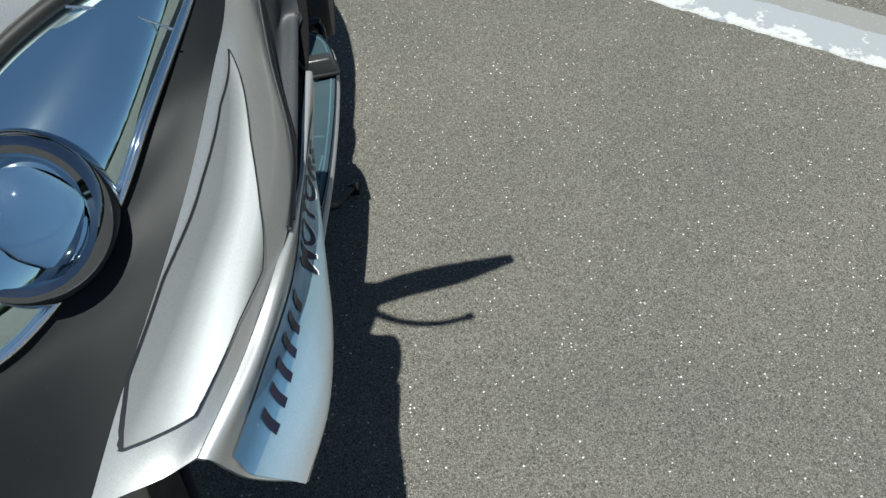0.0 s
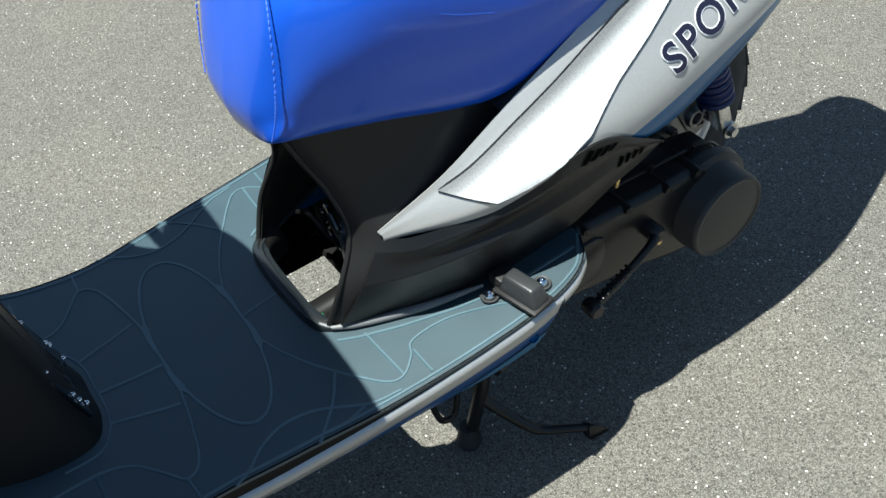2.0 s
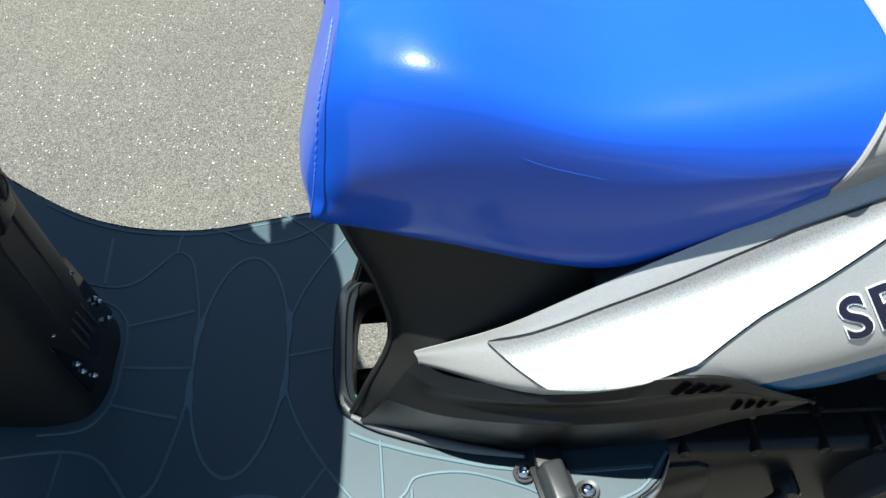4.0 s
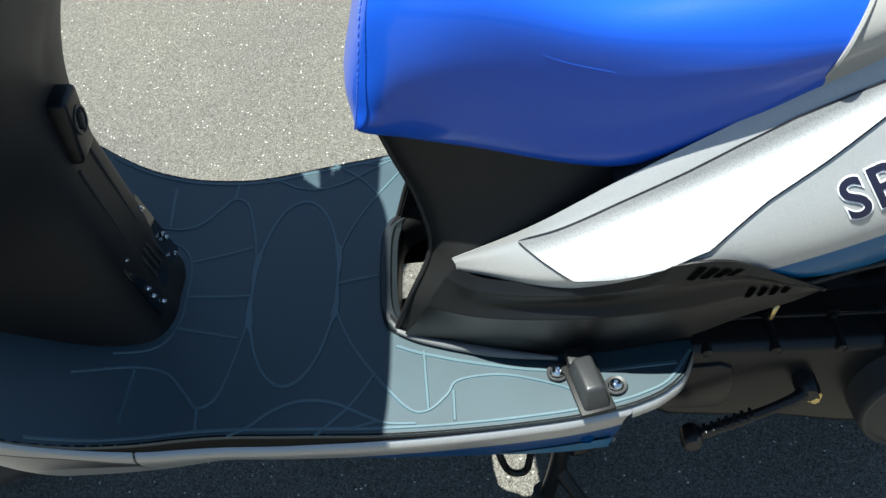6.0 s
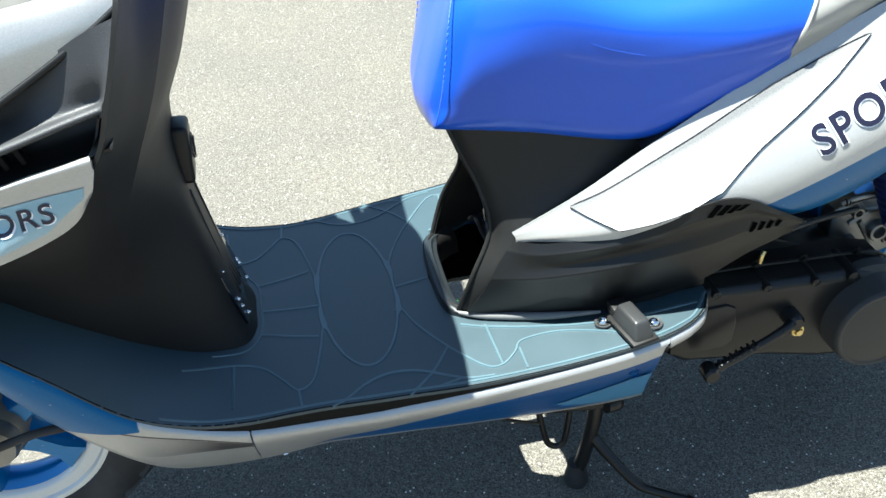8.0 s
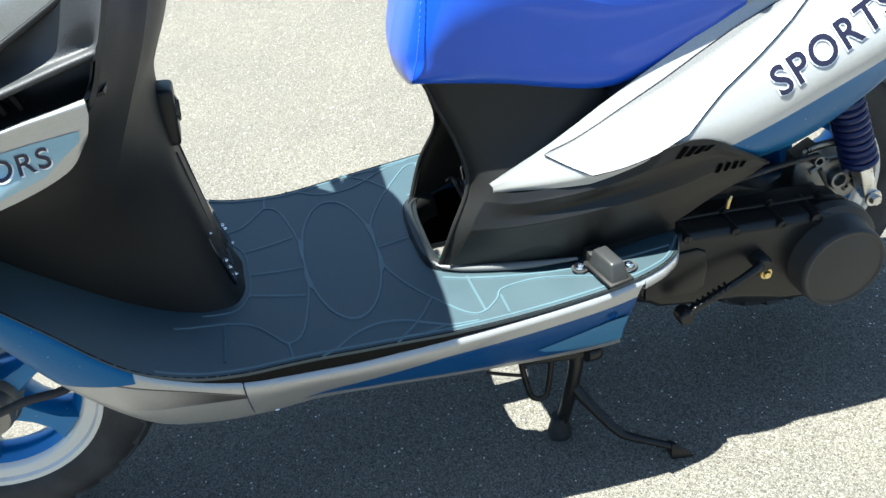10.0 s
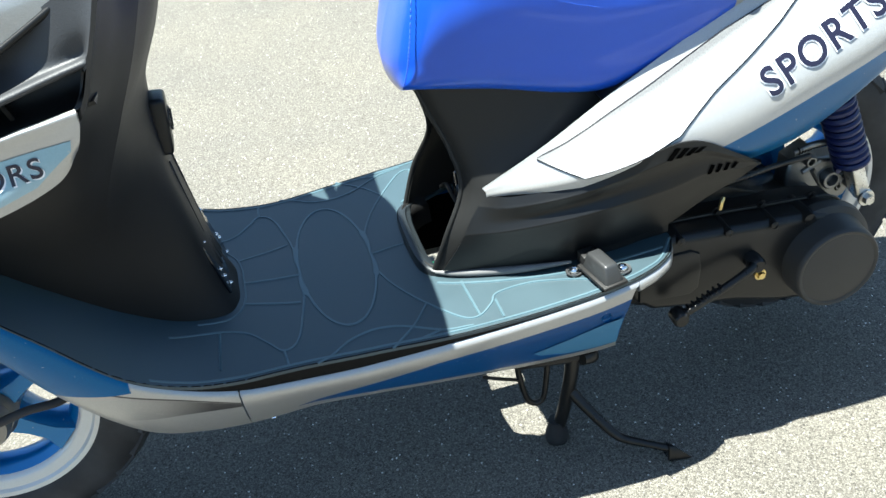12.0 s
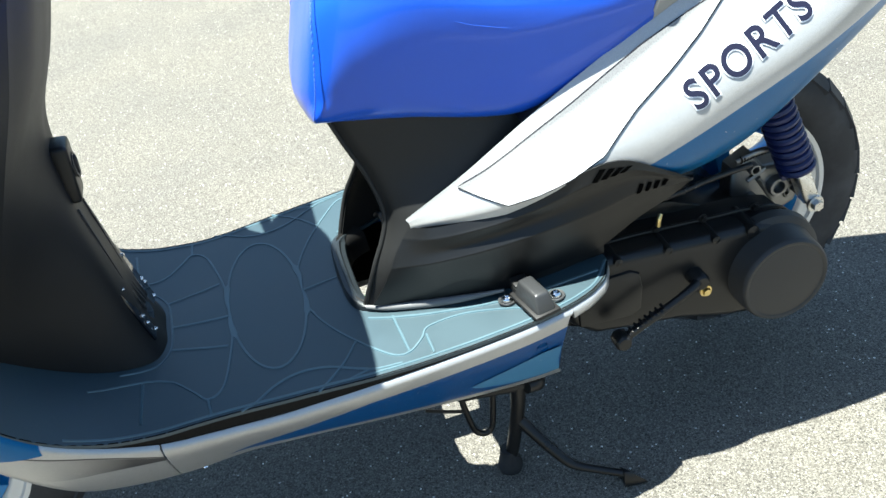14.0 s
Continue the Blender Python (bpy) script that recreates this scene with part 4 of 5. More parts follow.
for y, z in ((-.034, .392), (.042, .392), (-.036, .352), (-.037, .342), (.046, .345), (.044, .352), (-.030, .326), (.040, .326)):
    part("screw", bolt((-.1868 + (.362 - z) * .25 + .001, y, z), .0020, (1, 0, .2), .003, 12), M_CHROME, plate)
for y in (-.012, -.002, .008, .022):
    part("cover_slat", block((.005, .003, .030), pose(-.1853, y, .362 - abs(y) * .3, 0, -14, 0), .001), M_GREY, plate)

# front apron: upper silver panels, lower wings, vents
PANEL_FRONT = [
    [(-.592, -.130, .638), (-.585, -.152, .640), (-.577, -.172, .641), (-.566, -.188, .641)],
    [(-.545, -.150, .674), (-.537, -.172, .668), (-.527, -.194, .660), (-.515, -.208, .650)],
    [(-.490, -.174, .711), (-.481, -.195, .700), (-.472, -.213, .683), (-.462, -.224, .660)],
    [(-.440, -.193, .743), (-.431, -.213, .728), (-.424, -.228, .704), (-.416, -.237, .671)],
]
PANEL_BACK = [
    [(-.378, -.2065, .7725), (-.366, -.222, .755), (-.359, -.233, .725), (-.355, -.239, .688)],
    [(-.315, -.2085, .7770), (-.305, -.217, .763), (-.297, -.223, .744), (-.290, -.225, .717)],
    [(-.240, -.2000, .7815), (-.234, -.2075, .772), (-.228, -.212, .762), (-.222, -.214, .751)],
    [(-.174, -.1940, .7920), (-.174, -.1985, .788), (-.175, -.202, .784), (-.176, -.205, .779)],
]
PANEL = PANEL_FRONT + PANEL_BACK
panel_sheet = Sheet(PANEL)
panel, panel_far = pair("front_panel", skin(surface(PANEL, 60, 24), 0.003, out=(0, -1, 0)), M_SILVER, scooter, "silver painted front panel")
FRONT_WEDGE = [(-.5665, .655), (-.545, .6525), (-.525, .659), (-.490, .669), (-.456, .6745), (-.447, .684), (-.430, .706), (-.400, .735), (-.354, .7715),
               (-.395, .7595), (-.440, .7378), (-.490, .7100), (-.535, .6810)]
for side in (-1, 1):
    part("vent_rim", tube([(row[-1][0], -side * row[-1][1], row[-1][2] - .001) for row in PANEL[3:]], .0032, 10, 50), M_SATIN, panel if side < 0 else panel_far, "black rounded rim above the vent")
part("decal", panel_sheet.patch(FRONT_WEDGE, .0008), M_FOIL_FRONT, panel, "pale silver wedge sticker")
part("decal_outline", ribbon(panel_sheet, FRONT_WEDGE + [FRONT_WEDGE[0]], .0010, .0014, 140), M_LINE, panel, "thin black outline")

WING_FRONT = [
    [(-.566, -.188, .640), (-.566, -.196, .636), (-.562, -.202, .618), (-.556, -.211, .596), (-.548, -.236, .575), (-.544, -.240, .566)],
    [(-.500, -.213, .652), (-.500, -.222, .649), (-.497, -.219, .630), (-.494, -.226, .603), (-.491, -.250, .583), (-.488, -.253, .571)],
    [(-.425, -.234, .667), (-.425, -.239, .663), (-.423, -.235, .638), (-.421, -.234, .611), (-.419, -.250, .590), (-.416, -.254, .576)],
]
WING_BACK = [
    [(-.345, -.238, .650), (-.345, -.241, .648), (-.343, -.2370, .633), (-.341, -.2370, .614), (-.339, -.246, .600), (-.336, -.244, .584)],
    [(-.283, -.239, .659), (-.282, -.244, .657), (-.280, -.2415, .646), (-.278, -.2405, .631), (-.276, -.240, .615), (-.274, -.236, .602)],
    [(-.239, -.241, .667), (-.238, -.2455, .665), (-.239, -.2455, .656), (-.241, -.245, .647), (-.244, -.243, .638), (-.248, -.238, .630)],
]
WING = WING_FRONT + WING_BACK
wing_sheet = Sheet(WING)
wing, wing_far = pair("apron_wing", skin(surface(WING, 60, 30), 0.004, out=(0, -1, 0)), M_SILVER, scooter, "silver lower wing of the front apron")
part("film", wing_sheet.patch([(-.548, .571), (-.555, .600), (-.555, .622), (-.50, .629), (-.42, .6320), (-.339, .6300), (-.294, .6365), (-.262, .6405), (-.2500, .6420), (-.253, .632), (-.290, .605), (-.351, .588), (-.42, .581), (-.49, .5755)], .0008, .008), M_FILM, wing, "pale blue shaded film behind the lettering")
part("lettering_shadow", printed(wing_sheet, letters("MOTORS", .012, .15), (-.3960, .5975), (.990, .140), .0255, 1.06, .0013), M_WHITE, wing, "white shadow of the lettering")
part("lettering", printed(wing_sheet, letters("MOTORS", .012, .15), (-.397, .5987), (.990, .140), .0255, 1.06, .0016), M_INK, wing, "dark lettering reading MOTORS")
for k in range(6):
    x = -.526 + k * .0182
    z = .5955 + k * .0020
    part("print_bar", wing_sheet.patch([(x, z), (x + .0075, z + .0005), (x + .0110, z + .0175), (x + .0035, z + .017)], .0016, .006), M_INK, wing, "plain dark bar")

# dark vent between the panel and the wing
VENT_AT = [(-.400, .656, .664, .676), (-.345, .650, .673, .693), (-.293, .656, .685, .716), (-.250, .663, .696, .740), (-.222, .668, .7025, .755)]


def vent_rows(lower):
    """Stations along the vent: the recess under the ledge, or the sloping floor above it."""
    rows = []
    for x, w, g, p in VENT_AT:
        k = .018 * max(0.0, (x + .30) / .08)
        if lower:
            rows.append([(x, -.238, w), (x, -.226, w + .002), (x, -.214, w + .3 * (g - w)), (x, -.210, g - .008), (x, -.222, g - .006), (x, -.236, g - .005)])
        else:
            rows.append([(x, -.236, g - .0055), (x, -.2395, g - .003), (x, -.2395, g), (x, -.236, g + .0018), (x, -.226, g + .003), (x + .002, -.210 - k, g + .45 * (p - g)), (x + .004, -.204 - k, p + .003)])
    if lower:
        rows.append([(-.241, -.240, .664), (-.236, -.236, .672), (-.231, -.232, .680), (-.227, -.231, .690), (-.225, -.232, .694), (-.223, -.238, .697)])
    else:
        rows.append([(-.223, -.238, .697), (-.220, -.242, .701), (-.218, -.2425, .704), (-.217, -.241, .707), (-.212, -.240, .716), (-.205, -.236, .735), (-.193, -.228, .768)])
    return rows


pair("vent_liner", skin(surface(vent_rows(True), 40, 24), 0.002, out=(0, -1, 0)), M_SATIN, scooter, "black recess under the vent ledge")
pair("vent_fin", skin(surface(vent_rows(False), 40, 34), 0.002, out=(0, -1, .5)), M_FIN, scooter, "grained black vent ledge with a sloping floor")
for k in range(4):
    x = -.335 + .014 * k
    pair("vent_slat", block((.005, .010, .018), pose(x, -.224, .6645 + .0022 * k, 0, -18, 0), .0015), M_TRIM, scooter)

# black surround, headlight
FRAME_FRONT = [
    [(-.575, 0, .685), (-.602, -.020, .648), (-.612, -.075, .622), (-.592, -.130, .638)],
    [(-.552, -.055, .694), (-.554, -.085, .685), (-.549, -.120, .678), (-.545, -.150, .674)],
    [(-.525, -.105, .706), (-.514, -.127, .7065), (-.502, -.151, .708), (-.490, -.174, .711)],
    [(-.470, -.149, .733), (-.460, -.164, .7355), (-.450, -.179, .739), (-.440, -.193, .743)],
]
FRAME_BACK = [
    [(-.410, -.174, .766), (-.399, -.186, .7685), (-.388, -.197, .7705), (-.378, -.2065, .7725)],
    [(-.317, -.190, .786), (-.316, -.196, .783), (-.315, -.202, .780), (-.315, -.2085, .777)],
    [(-.224, -.179, .800), (-.230, -.187, .793), (-.236, -.194, .787), (-.240, -.200, .7815)],
    [(-.150, -.150, .860), (-.158, -.165, .838), (-.167, -.180, .813), (-.174, -.194, .792)],
]
FRAME = FRAME_FRONT + FRAME_BACK
pair("front_surround", skin(surface(FRAME, 56, 26), 0.003, out=(-1, -1, 1)), M_SURROUND, scooter, "satin black surround of the headlight")
LAMP = [
    [(-.553, -.055, .695), (-.555, -.050, .698), (-.558, -.042, .700), (-.560, -.030, .702)],
    [(-.526, -.104, .708), (-.530, -.096, .722), (-.537, -.073, .734), (-.535, -.045, .738)],
    [(-.471, -.148, .735), (-.476, -.139, .757), (-.480, -.105, .777), (-.470, -.060, .781)],
    [(-.411, -.173, .770), (-.416, -.165, .788), (-.420, -.133, .804), (-.408, -.090, .806)],
    [(-.318, -.189, .786), (-.335, -.184, .806), (-.352, -.163, .818), (-.356, -.136, .820)],
    [(-.280, -.1865, .788), (-.295, -.184, .800), (-.310, -.180, .812), (-.322, -.172, .818)],
]
lamp, lamp_far = pair("headlight", skin(surface(LAMP, 40, 20), 0.003, out=(-1, 0, 1)), M_LAMP, scooter, "chromed headlight housing mirroring the sky")
BRIDGE = [
    [(-.575, 0, .695), (-.570, -.015, .697), (-.561, -.029, .699)],
    [(-.550, 0, .742), (-.546, -.022, .740), (-.536, -.043, .736)],
    [(-.485, 0, .794), (-.482, -.030, .790), (-.471, -.058, .780)],
    [(-.425, 0, .832), (-.422, -.050, .826), (-.409, -.088, .805)],
    [(-.375, 0, .862), (-.372, -.075, .851), (-.357, -.136, .821)],
    [(-.340, 0, .878), (-.335, -.100, .862), (-.324, -.171, .820)],
    [(-.255, 0, .915), (-.248, -.102, .890), (-.226, -.178, .801)],
    [(-.165, 0, .938), (-.164, -.080, .922), (-.170, -.137, .860)],
]
part("front_cowl", skin(whole(BRIDGE, 40, 20), 0.003, out=(-1, 0, 1)), M_SILVER, scooter, "silver cowl between the headlights")
for side in (-1, 1):
    part("lamp_rim", tube([(p[0][0] - .0015, -side * p[0][1], p[0][2] + .002) for p in LAMP], .0028, 10, 60), M_CHROME, scooter, "thin chrome rim of the headlight")
    part("lamp_trim", tube([(p[3][0], -side * p[3][1], p[3][2] + .002) for p in LAMP], .006, 10, 40), M_BLACK, scooter)
    m = look((-.482, side * .111, .758), (-.705, side * .172, .943))
    one = lamp if side < 0 else lamp_far
    for name, mat, prof in (("bezel", M_SMOKE, [(.050, .022), (.050, .004), (.0485, -.006), (.0450, -.013), (.0405, -.0155), (.0365, -.013), (.0345, -.006), (.0335, .004), (.033, .014)]),
                            ("lens", M_LENS, [(.0, -.017), (.010, -.016), (.020, -.0125), (.028, -.007), (.0332, .001), (.0, .003)]),
                            ("reflector", M_BULB, [(.0, .012), (.02, .011), (.033, .006), (.033, .012), (.0, .016)])):
        bm = lathe(prof, 44, (0, 0, 0), "z")
        bmesh.ops.transform(bm, matrix=m, verts=bm.verts)
        part(name, bm, mat, one)
    chain = bmesh.new()
    for k in range(34):
        t = k / 33
        p = Vector((-.372, side * .132, .8195)).lerp(Vector((-.368, side * .186, .797)), t) + Vector((0, 0, .004 * math.sin(t * math.pi)))
        bmesh.ops.create_uvsphere(chain, u_segments=8, v_segments=6, radius=.0011, matrix=Matrix.Translation(p))
    tagged(part("bead_trim", chain, M_CHROME, one, "row of bright beads"), kind="stuff")

# handlebar with cover, grips, levers; the steering is turned a little
def turned(bm):
    for v in bm.verts:
        if v.co.y > 0 and v.co.x < -.10 and abs(v.co.y) < .206 and v.co.z > .885:
            v.co.y *= .74
        v.co.x -= .03 * max(0.0, v.co.y)
    return bm


part("handlebar_cover", turned(skin(whole([
    [(-.300, 0, .900), (-.300, -.08, .900), (-.290, -.13, .895), (-.26, -.15, .885)],
    [(-.285, 0, .955), (-.280, -.09, .950), (-.265, -.15, .938), (-.235, -.18, .920)],
    [(-.200, 0, .985), (-.195, -.09, .980), (-.180, -.17, .965), (-.170, -.205, .945)],
    [(-.112, 0, .955), (-.112, -.09, .952), (-.112, -.16, .945), (-.115, -.20, .935)],
    [(-.108, 0, .890), (-.110, -.08, .890), (-.118, -.14, .895), (-.130, -.18, .905)],
], 30, 24), .003)), M_BLACK, scooter, "black handlebar cover")
for side in (-1, 1):
    part("handgrip", turned(tube([(-.150, side * .17, .935), (-.122, side * .25, .935), (-.104, side * .33, .930), (-.080, side * .421, .925)], [.022, .024, .022, .009], 14, 30)), M_HOSE, scooter, "black rubber handgrip")
    lever = part("brake_lever", turned(tube([(-.165, side * .19, .930), (-.192, side * .24, .928), (-.200, side * .295, .924), (-.192, side * .340, .920)], [.008, .006, .0055, .005], 10, 26, True, .7)), M_ALLOY, scooter, "alloy brake lever")
    part("lever_ball", turned(lathe([(0, -.008), (.006, -.006), (.008, 0), (.006, .006), (0, .008)], 12, (-.190, side * .344, .920), "z")), M_ALLOY, lever)
    part("switch_box", turned(block((.034, .040, .045), pose(-.138, side * .205, .936, 0, 0, -side * 20), .006, 3)), M_SATIN, scooter)


# ---- wheels ----
def wheel(x, z, r, wide, spokes, y=0.0):
    hub = lathe([(0, -.040), (.035, -.040), (.040, -.034), (.040, .034), (.035, .040), (0, .040)], 28, (x, y, z))
    w = part("wheel", hub, M_CAST, scooter, "ten-inch alloy wheel")
    h = wide / 2
    rr = .127
    tyre = [(rr + .002, -h * .72), (rr + .012, -h * .92), (rr + (r - rr) * .5, -h * 1.0), (r - .016, -h * .88), (r - .006, -h * .62), (r, -h * .25), (r, h * .25),
            (r - .006, h * .62), (r - .016, h * .88), (rr + (r - rr) * .5, h), (rr + .012, h * .92), (rr + .002, h * .72)]
    t = part("tyre", lathe(tyre, 96, (x, y, z)), M_RUBBER, w, "black rubber tyre")
    tread = bmesh.new()
    for k in range(30):
        a = 2 * math.pi * k / 30
        for side in (-1, 1):
            m = Matrix.Translation((x, y, z)) @ Matrix.Rotation(a + side * .04, 4, "Y") @ pose(r - .0086, side * h * .50, 0, side * 14, 0, side * 26)
            bmesh.ops.create_cube(tread, size=1.0, matrix=m @ Matrix.Diagonal((.009, h * .78, 2 * math.pi * r / 30 * .80, 1)))
    tagged(part("tread", tread, M_RUBBER, t, "tread blocks"), kind="stuff")
    rim = [(rr - .019, -h * .50), (rr - .016, -h * .62), (rr - .013, -h * .66), (rr - .002, -h * .70), (rr + .001, -h * .80), (rr + .0075, -h * .82), (rr + .0085, -h * .74), (rr + .003, -h * .66),
           (rr + .003, h * .66), (rr + .0085, h * .74), (rr + .0075, h * .82), (rr + .001, h * .80), (rr - .002, h * .70), (rr - .013, h * .66), (rr - .016, h * .62), (rr - .019, h * .50)]
    part("rim_edge", lathe(rim, 72, (x, y, z)), M_RIM_LIP, w, "bright silver rim edge")
    part("rim", lathe([(rr - .0185, -h * .50), (rr - .026, -h * .34), (rr - .030, -h * .20), (rr - .030, h * .20), (rr - .026, h * .34), (rr - .0185, h * .50)], 72, (x, y, z)), M_RIM, w, "bright blue painted rim")
    for k in range(spokes):
        a = 2 * math.pi * k / spokes + .5
        rows = []
        for rad, wd, dp in ((.034, .022, .030), (.06, .016, .026), (.085, .017, .024), (.107, .032, .024)):
            c = Vector((x + math.cos(a) * rad, y, z + math.sin(a) * rad))
            s = Vector((-math.sin(a), 0, math.cos(a)))
            rows.append([c + s * u * wd + Vector((0, v * dp, 0)) for u, v in ((-1, -.5), (-.6, -1), (.6, -1), (1, -.5), (1, .5), (.6, 1), (-.6, 1), (-1, .5))])
        part("spoke", skin(np.array([[tuple(q) for q in row] for row in rows]), closed_v=True), M_RIM, w)
    return w


wheel(-.505, .220, .200, .088, 5)
wheel(.588, .232, .199, .086, 5, .030)
for side in (-1, 1):
    fork = part("fork_leg", tube([(-.515, side * .066, .216), (-.49, side * .066, .30), (-.455, side * .064, .42), (-.42, side * .060, .54)], [.020, .019, .016, .016], 14, 30), M_CAST, scooter, "cast alloy fork leg")
    part("axle_nut", bolt((-.508, side * .086, .220), .011, (0, side, 0), .012), M_STEEL, fork)
part("speedometer_drive", lathe([(.0, -.062), (.030, -.060), (.034, -.052), (.034, -.040), (0, -.040)], 24, (-.505, 0, .220)), M_CAST, scooter)
part("brake_cable", tube([(-.49, -.075, .235), (-.44, -.080, .250), (-.39, -.078, .255), (-.345, -.06, .29)], .0055, 10), M_HOSE, scooter, "black cable sheath")

# ---- engine and rear end ----
case = [(.285, .306), (.283, .268), (.292, .238), (.318, .216), (.372, .206), (.430, .197), (.492, .178), (.528, .172), (.566, .178), (.596, .204), (.606, .240),
        (.600, .270), (.578, .294), (.545, .303), (.470, .309), (.400, .315), (.350, .320), (.308, .321)]
engine = part("engine_case", slab(case, -.085, -.152, .012, 4), M_ENGINE, scooter, "black drive case with bolted rim")
inner = [(.540 + (x - .540) * 1.035, .262 + (z - .262) * 1.05) for x, z in case]
part("case_flange", slab(inner, -.085, -.118, .003, 2), M_ENGINE, engine)
part("engine_body", slab([(.27, .20), (.25, .25), (.26, .32), (.32, .35), (.45, .33), (.56, .28), (.57, .20), (.50, .16), (.34, .17)], .075, -.088, .006, 2), M_ENGINE, engine)
part("clutch_cap", lathe([(.070, .052), (.068, .040), (.0640, .0375), (.0600, .036), (.0585, .033), (.0572, .006), (.0560, .0015), (.0540, -.0005), (.0515, -.0005), (.0495, .0010), (.046, .0006), (.024, -.0012), (0, -.0016)], 64, (.551, -.1850, .2370)), M_CAP, engine, "round satin black clutch cap")
part("case_pad", slab([(.298, .298), (.298, .238), (.366, .232), (.377, .240), (.380, .270), (.377, .291), (.366, .298)], -.150, -.1565, .004, 2), M_ENGINE, engine)
for x, z in ((.30, .326), (.352, .326), (.415, .321), (.476, .315), (.545, .309), (.30, .226), (.37, .211), (.44, .199), (.50, .180)):
    part("case_bolt", bolt((x, -.119, z), .0042, (0, -1, 0), .006), M_ENGINE, engine)
for x, r in ((.352, .0065), (.415, .0065), (.476, .0065), (.524, .0090)):
    boss = lathe([(0, .034), (r, .034), (r, .006), (r - .0015, -.014), (0, -.016)], 18, (x, -.140, .3150 - (x - .34) * .085))
    part("case_boss", boss, M_ENGINE, engine, "screw boss on the rim of the case")
part("case_seam", tube([(.300, -.1185, .3235), (.400, -.1185, .3185), (.470, -.1185, .3125), (.545, -.1185, .3065), (.580, -.1185, .2970), (.604, -.1185, .270)], .0022, 8, 50), M_ENGINE, engine, "joint of the drive case")
part("drain_plug", bolt((.4600, -.156, .2365), .0055, (0, -1, 0), .006), M_BRASS, engine, "yellow zinc bolt")
kick = part("kick_lever", tube([(.445, -.164, .2625), (.436, -.174, .2635), (.420, -.178, .259), (.402, -.180, .252), (.386, -.181, .2465)], [.007, .0062, .0052, .005, .005], 12, 30), M_ENGINE, scooter, "black kick-start lever")
part("kick_boss", lathe([(.011, .020), (.011, -.004), (.008, -.008), (0, -.008)], 20, (.447, -.166, .2625)), M_ENGINE, kick)
part("kick_pedal", block((.060, .011, .009), pose(.3640, -.182, .2375, 0, -25, 0), .003, 3, .9), M_ENGINE, kick, "ribbed rubber pedal")
part("pedal_end", lathe([(0, -.012), (.008, -.012), (.0105, -.009), (.0105, .007), (.008, .010), (0, .010)], 20, (.3370, -.182, .2265)), M_ENGINE, kick)
for k in range(8):
    part("kick_tooth", block((.0035, .0115, .003), pose(.3430 + .0068 * k, -.182, .2330 + .0032 * k, 0, -25, 0), .001), M_ENGINE, kick)
part("valve_fitting", tube([(.413, -.132, .332), (.414, -.133, .342), (.417, -.131, .347)], .0030, 10), M_BRASS, engine, "yellow metal hose fitting")
part("breather_hose", tube([(.33, -.12, .352), (.38, -.126, .364), (.44, -.12, .360), (.50, -.10, .352), (.56, -.085, .345)], .004, 10), M_ENGINE, engine)
part("cable_spring", tube([(.555, -.060, .338), (.580, -.064, .346), (.606, -.062, .342), (.626, -.060, .330)], .0042, 10), M_CAST, engine, "coiled cable sheath")
for k in range(16):
    t = k / 15
    part("cable_coil", lathe([(.0042, -.0012), (.0052, 0), (.0042, .0012)], 12, (.560 + .060 * t, -.062, .3395 + .0065 * math.sin(math.pi * t * .85) - .004 * t), "x"), M_ENGINE, engine)

brake = part("rear_hub_cover", slab([(.556, .322), (.552, .282), (.572, .248), (.612, .233), (.646, .246), (.660, .274), (.654, .300), (.628, .312), (.600, .314), (.585, .336)], -.025, -.052, .006, 3), M_CAST, scooter, "cast alloy gearbox cover")
for x, z, r in ((.616, .282, .0140), (.634, .286, .0075), (.627, .270, .0045), (.582, .318, .008), (.580, .276, .006), (.645, .268, .006)):
    part("boss", lathe([(r * .55, .004), (r, .004), (r, -.008), (r * .86, -.0105), (r * .62, -.0105), (r * .55, -.008), (r * .55, .004)], 24, (x, -.052, z)), M_CAST, brake)
for a, b in (((.590, .300), (.612, .262)), ((.640, .300), (.632, .258)), ((.575, .300), (.600, .312))):
    part("web", tube([(a[0], -.053, a[1]), (b[0], -.053, b[1])], .0035, 8, 6), M_CAST, brake)
shock_top, shock_foot = Vector((.584, -.075, .440)), Vector((.652, -.075, .260))
shock = part("shock_absorber", tube([shock_top, shock_top.lerp(shock_foot, .5), shock_foot], [.010, .010, .010], 14, 20), M_STEEL, scooter, "rear shock absorber with a dark blue coil spring")
coil = []
for k in range(231):
    t = k / 230
    c = shock_top.lerp(shock_foot, .06 + .66 * t)
    d = (shock_foot - shock_top).normalized()
    u = d.cross(Vector((0, 1, 0))).normalized()
    a = t * 11.5 * 2 * math.pi
    coil.append(c + (u * math.cos(a) + Vector((0, 1, 0)) * math.sin(a)) * .0195)
part("spring", tube(coil, .0047, 8, 320), M_SPRING, shock, "dark blue coil spring")
part("shock_sleeve", tube([shock_top.lerp(shock_foot, .03), shock_top.lerp(shock_foot, .72)], [.0165, .0165], 18, 6), M_SPRING, shock)
part("shock_eye", block((.021, .024, .052), pose(.642, -.075, .286, 0, -20, 0), .005, 3), M_STEEL, shock, "bright forked shock end")
part("shock_bolt", bolt((.652, -.087, .260), .008, (0, -1, 0), .010), M_STEEL, shock)
